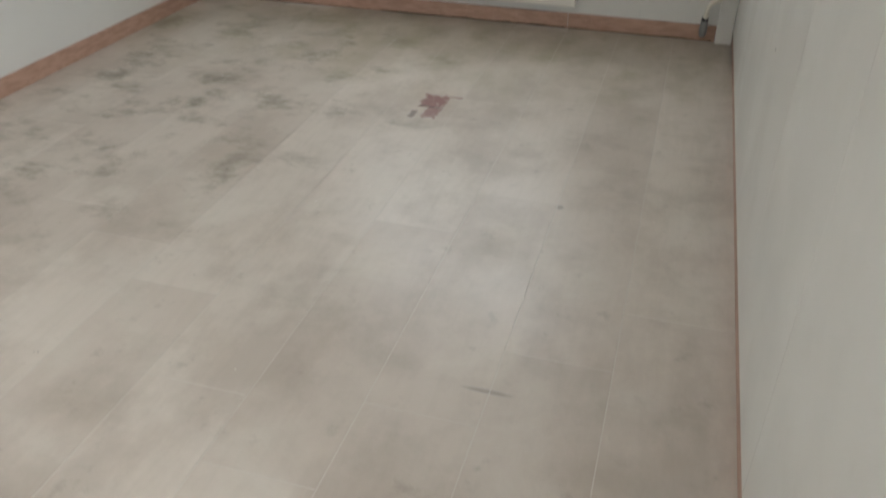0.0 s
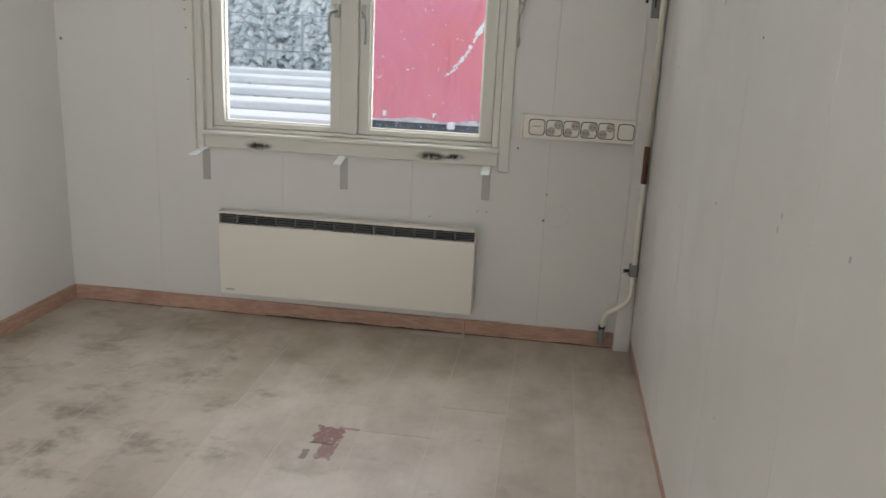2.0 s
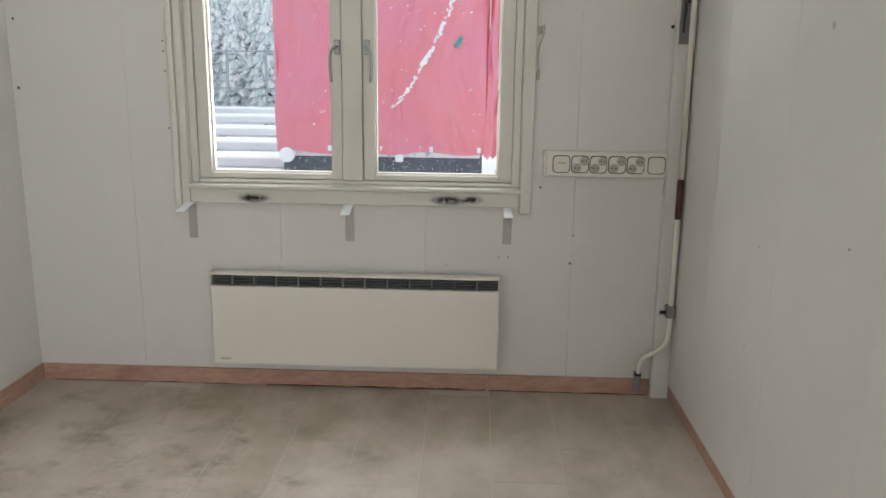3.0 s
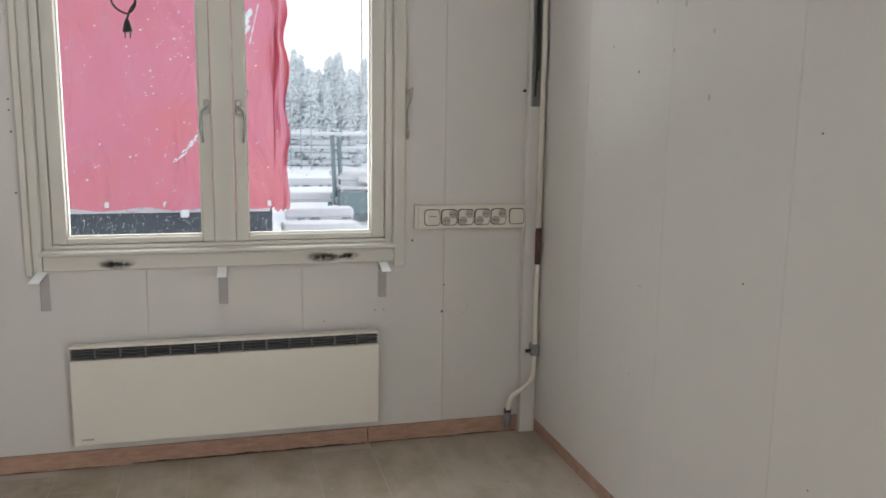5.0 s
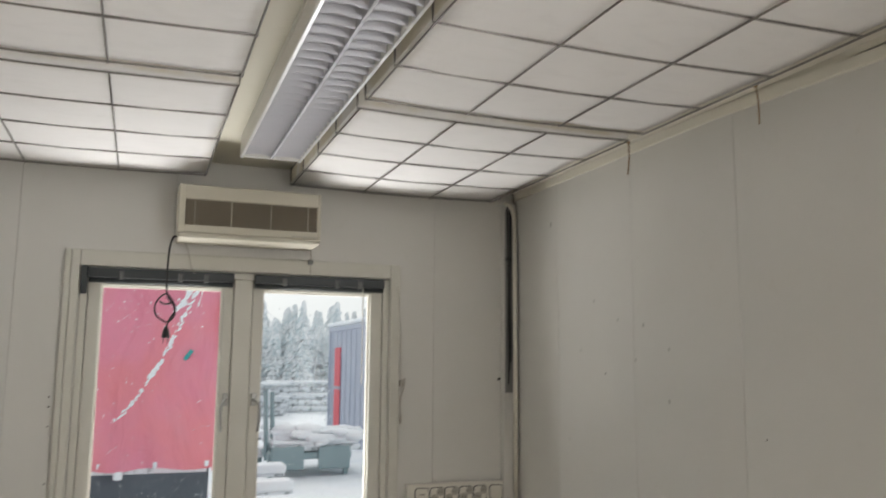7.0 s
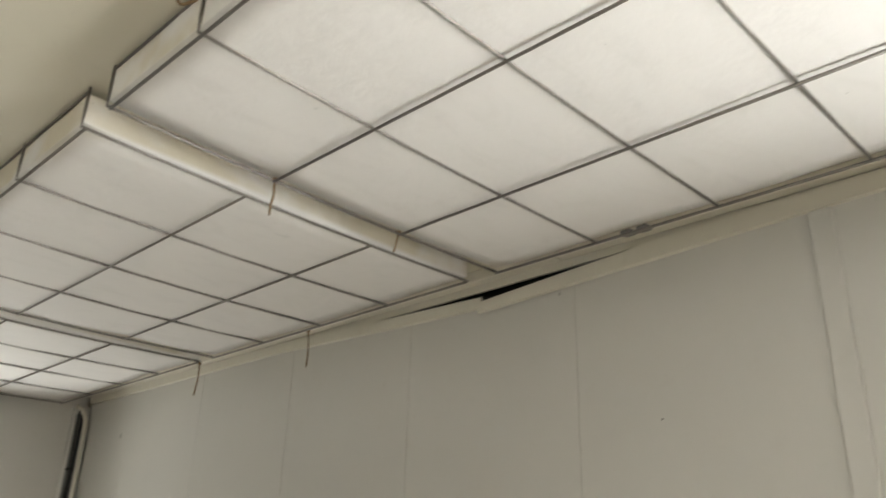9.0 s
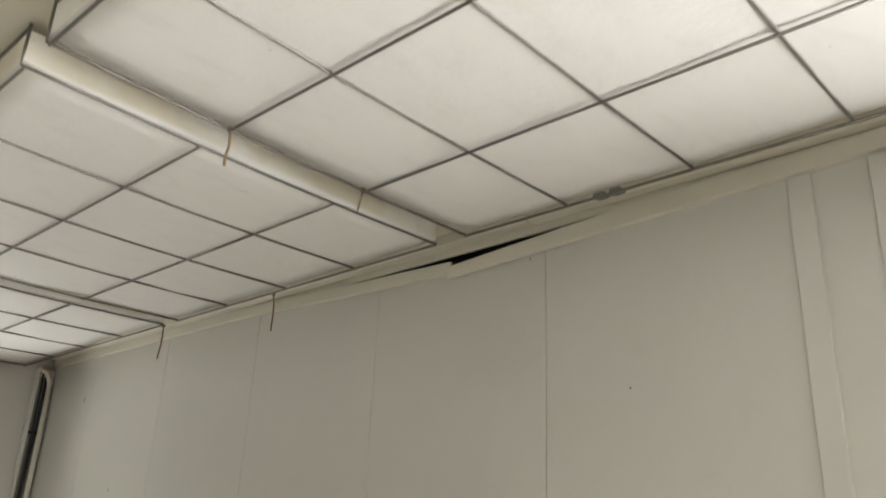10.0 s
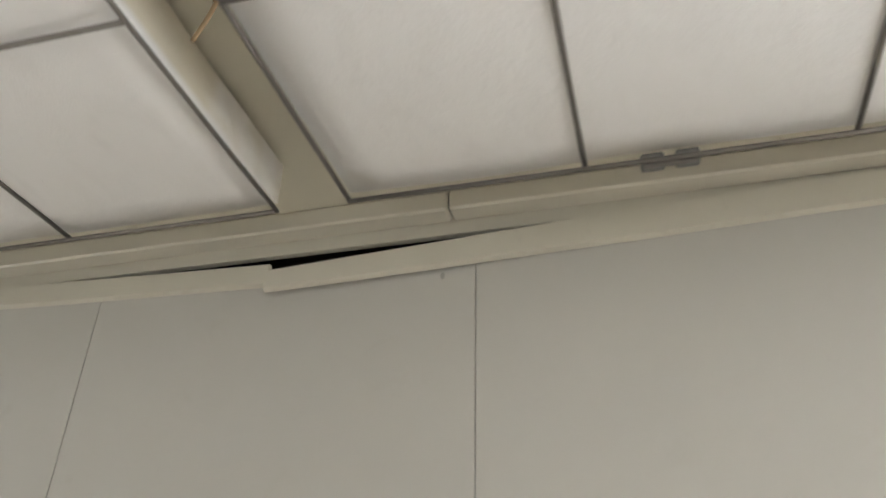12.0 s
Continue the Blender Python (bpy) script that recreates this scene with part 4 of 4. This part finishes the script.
bm.transform(Matrix.Translation((-1.12, TY + fold_at(-1.12, 1.69) - 0.02, 1.69)) @ Euler((0, radians(-55), 0)).to_matrix().to_4x4())
under("repair_patch", bm, TEAL, tr, "small teal repair patch")


def snowy_board(x0, x1, y, z, d, group, label):
    t = thing("timber_stack", ((x0 + x1) / 2, y, z - 0.12), label, "timber", group)
    under("boards", made(x0, x1, y - d / 2, y + d / 2, z - 0.12, z - 0.075, 0.01), SNOWY, t)
    bm = made(x0 - 0.02, x1 + 0.02, y - d / 2 - 0.03, y + d / 2 + 0.02, z - 0.073, z + 0.10, 0.05, 3)
    under("snow_cap", bm, SNOW, t, "thick snow cap")


for y, z, x1 in ((9.3, -0.42, -4.05), (10.9, -0.32, -4.1), (12.6, -0.22, -4.3), (14.6, -0.12, -4.6), (17.0, -0.02, -5.2), (19.5, 0.02, -6.0)):
    snowy_board(-15, x1, y, z, 1.0, "timber stacks beyond the trailer", "long timber boards under thick snow")
for y, z, x0, x1 in ((10.3, -0.46, -0.5, 0.75), (12.0, -0.40, -0.35, 0.9), (14.2, -0.30, -0.3, 1.1), (17.5, -0.25, -0.2, 2.0)):
    snowy_board(x0, x1, y, z, 0.45, "low boards in the yard", "short boards lying in deep snow")

# slim fence
fe = thing("fence", (-11, 24, GZ), "slim grey fence posts with rails in the snow", "fence")
for i in range(13):
    x = -21.32 + i * 1.25
    under("fence_post", tube([(x, 22.6, GZ - 0.1), (x + 0.03, 22.6, 1.75)], 0.045, 8), POST, fe)
for z in (1.70, 0.55):
    under("fence_rail", tube([(-21.6, 22.64, z), (-6.0, 22.64, z)], 0.022, 6), POST, fe)

# hand cart with timber
ct = thing("timber_cart", (1.5, 13.6, GZ), "green hand cart loaded with snow-covered timber", "cart")
under("deck", made(0.75, 2.45, 12.9, 14.6, -0.36, -0.22, 0.02), CARTPAINT, ct)
for x, y in ((0.80, 13.0), (2.35, 13.0), (0.80, 14.5), (2.35, 14.5)):
    under("leg", made(x - 0.05, x + 0.05, y - 0.05, y + 0.05, GZ, -0.365, 0.01), CARTPAINT, ct)
for x, y, h in ((0.76, 13.25, 1.03), (0.90, 13.30, 0.98)):
    under("stake", tube([(x, y, -0.40), (x - 0.06, y, h)], 0.045, 8), CARTPAINT, ct)
rng = random.Random(9)
for i, (y, z) in enumerate(((13.05, -0.10), (13.4, -0.08), (13.75, -0.06), (14.1, -0.08), (13.25, 0.10), (13.7, 0.12))):
    under("timber", made(0.8 + rng.uniform(0, 0.1), 2.5 + rng.uniform(0, 0.4), y - 0.13, y + 0.13, z - 0.10, z + 0.02, 0.02), SNOWY, ct)
    under("snow_cap", made(0.82, 2.5 + rng.uniform(0, 0.35), y - 0.16, y + 0.16, z + 0.022, z + 0.11, 0.04, 2), SNOW, ct, "snow on the timber")
bm = bmesh.new()
for j in range(26):
    bmesh.ops.create_icosphere(bm, subdivisions=2, radius=rng.uniform(0.10, 0.24), matrix=Matrix.LocRotScale((rng.uniform(0.85, 2.6), rng.uniform(12.85, 14.4), rng.uniform(-0.05, 0.22)), None, (1.5, 1.1, 0.6)))
for v in bm.verts:
    v.co += Vector((0.03 * noise.noise(v.co * 7), 0, 0.05 * noise.noise(v.co * 6)))
for f in bm.faces:
    f.smooth = True
under("snow_heap", bm, SNOW, ct, "lumpy snow over the load")
for x in (1.15, 2.1):
    under("front_board", made(x - 0.35, x + 0.3, 12.80, 12.89, -0.55, -0.10, 0.02), CARTPAINT, ct)

# blue-grey container
cn = thing("container", (5.6, 17.5, GZ), "blue-grey ribbed steel container with red door strips", "container")
under("body", made(3.88, 9.5, 13.5, 21.6, GZ - 0.05, 2.66, 0.03), CONT, cn)
for i in range(14):
    y = 13.6 + i * 0.58
    under("rib", made(3.866, 3.878, y, y + 0.05, GZ, 2.50, 0.004), CONT, cn)
under("top_rail", made(3.845, 3.878, 13.5, 21.6, 2.52, 2.66, 0.01), CONT, cn)
under("corner_post", made(3.845, 3.878, 21.45, 21.6, GZ, 2.515, 0.008), CONT, cn)
under("roof_snow", made(3.80, 9.5, 13.4, 21.7, 2.662, 2.80, 0.05, 2), SNOW, cn, "snow on the roof")
for z0, z1 in ((-0.38, 0.78), (0.86, 2.02)):
    under("red_strip", made(3.84, 3.864, 20.0, 20.72, z0, z1, 0.006), REDPAINT, cn, "bright red door strip")
# log piles across the yard
rng = random.Random(21)
for k0, (x0, x1, y) in enumerate(((0.5, 4.5, 31.0), (3.4, 9.0, 33.5), (-1.0, 3.0, 36.0), (-8, -4.2, 30.0))):
    t = thing("log_pile", ((x0 + x1) / 2, y, GZ), "low pile of logs under a snow blanket", "logs", "log piles across the yard")
    for r in range(4):
        for j in range(3):
            z = GZ + 0.15 + 0.28 * r
            under("log", tube([(x0 + rng.uniform(0, 0.7) + 0.12 * r, y + 0.3 * j, z), (x1 - rng.uniform(0, 0.7) - 0.1 * r, y + 0.3 * j, z)], 0.15, 8), SNOWY, t)
    for z in (GZ + 0.73, GZ + 1.28):
        under("snow_cap", made(x0 + 0.3, x1 - 0.2, y - 0.25, y + 0.6, z, z + 0.13, 0.05, 2), SNOW, t, "snow blanket")
fr2 = thing("steel_rack", (1.1, 29, GZ), "thin steel rack frame standing in the snow", "rack")
for x in (0.6, 1.0, 1.4, 1.8):
    under("upright", tube([(x, 29, GZ), (x, 29, 1.95)], 0.018, 6), POST, fr2)
under("top_bar", tube([(0.5, 29, 1.95), (1.95, 29, 1.95)], 0.04, 6), POST, fr2)


# snowy spruces
def spruce(seed, height):
    rng = random.Random(seed)
    t = thing("spruce_tree", (0, 0, 0), "tall spruce with drooping snow-laden branches", "tree", "spruces behind the yard")
    part("trunk", tube([(0, 0, -0.3), (0.03, 0, height * 0.5), (0, 0, height * 0.97)], [0.14, 0.09, 0.02], 7), BARK, t)
    bm = bmesh.new()
    z = 0.5
    while z < height * 0.99:
        f = 1 - z / height
        reach = (0.10 + 0.75 * f ** 0.8) * rng.uniform(0.75, 1.1)
        for _ in range(int(7 + 11 * f)):
            a, q = rng.uniform(0, 6.283), rng.uniform(0.65, 1.15)
            dx, dy = math.cos(a), math.sin(a)
            for s in range(3):
                d = reach * q * (0.25 + 0.30 * s)
                w = (0.09 + 0.12 * f) * (1.2 - 0.28 * s)
                px, py, pz = dx * d, dy * d, z - 0.20 * d * (0.6 + s * 0.25) + rng.uniform(-0.05, 0.05)
                l = 0.13 * reach + 0.07
                vs = [bm.verts.new(c) for c in ((px - dx * l, py - dy * l, pz + 0.08), (px - dy * w, py + dx * w, pz - 0.05), (px + dx * l, py + dy * l, pz - 0.12),
                                                (px + dy * w, py - dx * w, pz - 0.05), (px, py, pz + 0.10), (px, py, pz - 0.16))]
                for i0, i1 in ((0, 1), (1, 2), (2, 3), (3, 0)):
                    bm.faces.new((vs[i0], vs[i1], vs[4]))
                    bm.faces.new((vs[i1], vs[i0], vs[5]))
        z += 0.14 + 0.12 * f
    part("crown", bm, NEEDLES, t)
    return t


protos = [spruce(s, h) for s, h in ((1, 4.7), (2, 3.9), (3, 5.6), (5, 4.4))]
rng = random.Random(12)
spots = []
for row, y in enumerate((42, 44, 46, 48.5, 51)):
    for i in range(48):
        spots.append((-3 + i * 0.53 + rng.uniform(-0.35, 0.35) + row * 0.2, y + rng.uniform(-1, 1), 0.82 + 0.04 * row))
for row, y in enumerate((23.9, 25.2, 26.6, 28.4)):
    for i in range(24):
        spots.append((-23 + i * 0.74 + rng.uniform(-0.3, 0.3), y + rng.uniform(-0.5, 0.5), 1.25))
for i, (x, y, s) in enumerate(spots):
    p = protos[i % 4]
    m = pose(x, y, GZ, 0, 0, rng.uniform(0, 360))
    if i < 4:
        p.matrix_basis = m
    else:
        copy_thing(p, m)


# snow falling over the yard; the many oversized far flakes stand in for haze
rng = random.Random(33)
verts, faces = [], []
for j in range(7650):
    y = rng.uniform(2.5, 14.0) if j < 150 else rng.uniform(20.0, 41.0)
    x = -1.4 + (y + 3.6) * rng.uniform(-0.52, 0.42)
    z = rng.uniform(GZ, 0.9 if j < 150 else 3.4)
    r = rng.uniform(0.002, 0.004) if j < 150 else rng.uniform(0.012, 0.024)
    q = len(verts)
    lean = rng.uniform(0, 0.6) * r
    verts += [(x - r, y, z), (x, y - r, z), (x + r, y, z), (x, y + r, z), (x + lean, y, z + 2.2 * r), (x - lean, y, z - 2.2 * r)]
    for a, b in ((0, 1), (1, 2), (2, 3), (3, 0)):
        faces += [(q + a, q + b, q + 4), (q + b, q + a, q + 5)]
me = bpy.data.meshes.new("snowfall_haze")
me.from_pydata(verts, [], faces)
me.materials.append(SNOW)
tagged(new("snowfall_haze", me), "near snowflakes over the yard, oversized far ones standing in for haze", "snowfall", kind="stuff")


# ---- pieces: wall boards, floor planks, marks ----
def board(parent, name, bm, material):
    return part(name, bm, material, parent)


G = 0.0006
def north(x0, x1, z0, z1):
    board(wall_north, "wall_panel", made(x0 + G, x1 - G, 0.0, 0.0115, z0, z1, 0.0006), WALL)


north(XL, -2.284, -0.008, ZC)


def around(points):
    """A board with a notch for the window, from its outline (x, z)."""
    bm = bmesh.new()
    f = bm.faces.new([bm.verts.new((x, 0.0, z)) for x, z in points])
    out = bmesh.ops.extrude_face_region(bm, geom=[f])["geom"]
    bmesh.ops.translate(bm, verts=[v for v in out if isinstance(v, bmesh.types.BMVert)], vec=(0, 0.0115, 0))
    bmesh.ops.recalc_face_normals(bm, faces=bm.faces)
    board(wall_north, "wall_panel", bm, WALL)


for a, b, w in ((-2.284, -1.664, WX0), (-0.434, -1.048, WX1)):
    g = G if b > a else -G
    around([(a + g, -0.008), (b - g, -0.008), (b - g, WZ0), (w, WZ0), (w, WZ1), (b - g, WZ1), (b - g, ZC), (a + g, ZC)])
north(-0.434, -0.0005, -0.008, ZC)
for x0, x1 in ((-1.664, -1.048),):
    north(x0, x1, -0.008, WZ0)
    north(x0, x1, WZ1, ZC)
ys = [0.0, -0.471, -1.072, -1.668, -2.262, -2.855, -3.465, EY1, -4.90, -5.50, EY0, YB]
for a, b in zip(ys, ys[1:]):
    if EY0 - 0.01 < b < EY1 - 0.01:
        for z0, z1 in ((0.060, EZ0), (EZ1, 2.458)):
            board(wall_east, "wall_panel", made(0.0, 0.0115, b + G, a - G, z0, z1, 0.0006), WALL)
        continue
    board(wall_east, "wall_panel", made(0.0, 0.0115, b + G, a - G, 0.060, 2.437 if -3.5 < b < -2.3 else 2.458, 0.0006), WALL)

# nail holes and filled marks on the boards
rng = random.Random(3)
for y, z, r, m in ((-0.981, 1.80, 6, MARK), (-1.157, 1.772, 7, MARK), (-1.315, 1.679, 6, MARK), (-1.102, 1.641, 5, MARK), (-1.31, 1.494, 7, MARK), (-0.881, 1.586, 5, HOLE), (-0.684, 1.682, 5, MARK),
                   (-1.791, 1.403, 4, HOLE), (-0.80, 1.886, 6, MARK), (-1.534, 0.996, 4, HOLE), (-0.967, 0.875, 3, HOLE), (-2.116, 1.061, 5, MARK), (-2.13, 1.09, 4, MARK), (-1.85, 0.55, 3, HOLE),
                   (-0.92, 0.55, 3, HOLE), (-2.49, 1.104, 4, MARK), (-3.13, 2.05, 3, HOLE), (-0.42, 2.27, 9, MARK), (-0.58, 1.30, 3, HOLE), (-2.86, 2.40, 4, MARK)):
    y *= 0.982
    bm = disc((-0.0006, y, z), (1, 0, 0), r * 0.0008, 0.0008, 8)
    for v in bm.verts:
        v.co.z = z + (v.co.z - z) * (1.7 if m is MARK else 1.0)
    part("nail_hole" if m is HOLE else "filled_mark", bm, m, wall_east)
for x, z, r in ((-2.12, 1.47, 4), (-2.12, 1.43, 4), (-2.118, 1.35, 4), (-2.115, 1.12, 4), (-0.576, 0.90, 5), (-0.74, 0.60, 3), (-0.70, 0.60, 3), (-0.96, 0.56, 3), (-0.44, 0.58, 6), (-0.432, 0.70, 4), (-2.735, 1.275, 7), (-2.73, 1.55, 6), (-1.36, 0.70, 3)):
    part("nail_hole", disc((x, -0.0006, z), (0, -1, 0), r * 0.001, 0.0008, 8), HOLE, wall_north)
bm = tube([(-0.373 + 0.05 * math.cos(a), -0.0003, 0.602 + 0.05 * math.sin(a)) for a in (2 * math.pi * j / 32 for j in range(33))], 0.0010, 4)
part("ring_mark", bm, RING, wall_north)

# floor planks, laid along the room
XS = [0.012, -0.262, -0.514] + [-0.514 - 0.252 * (j + 1) for j in range(9)]
joints = {0: -1.3, 1: -1.53, 2: -2.77, 3: -3.02, 4: -1.84, 5: -2.51, 6: -1.35, 7: -2.2, 8: -1.05, 9: -1.7, 10: -2.4}
for i, (b, a) in enumerate(zip(XS, XS[1:])):
    a = max(a, XL)
    y = joints[i % 11] + 0.985 * 3
    while y > 0.9:
        y -= 0.985
    while y > YB:
        y0, y1 = max(y - 0.985, YB), min(y, 0.0)
        if y1 - y0 > 0.02:
            part("floor_plank", made(a + 0.0012, b - 0.0012, y0 + 0.0010, y1 - 0.0010, -0.0085, 0.0, 0.0005), LAMINATE, floor)
        y -= 0.985
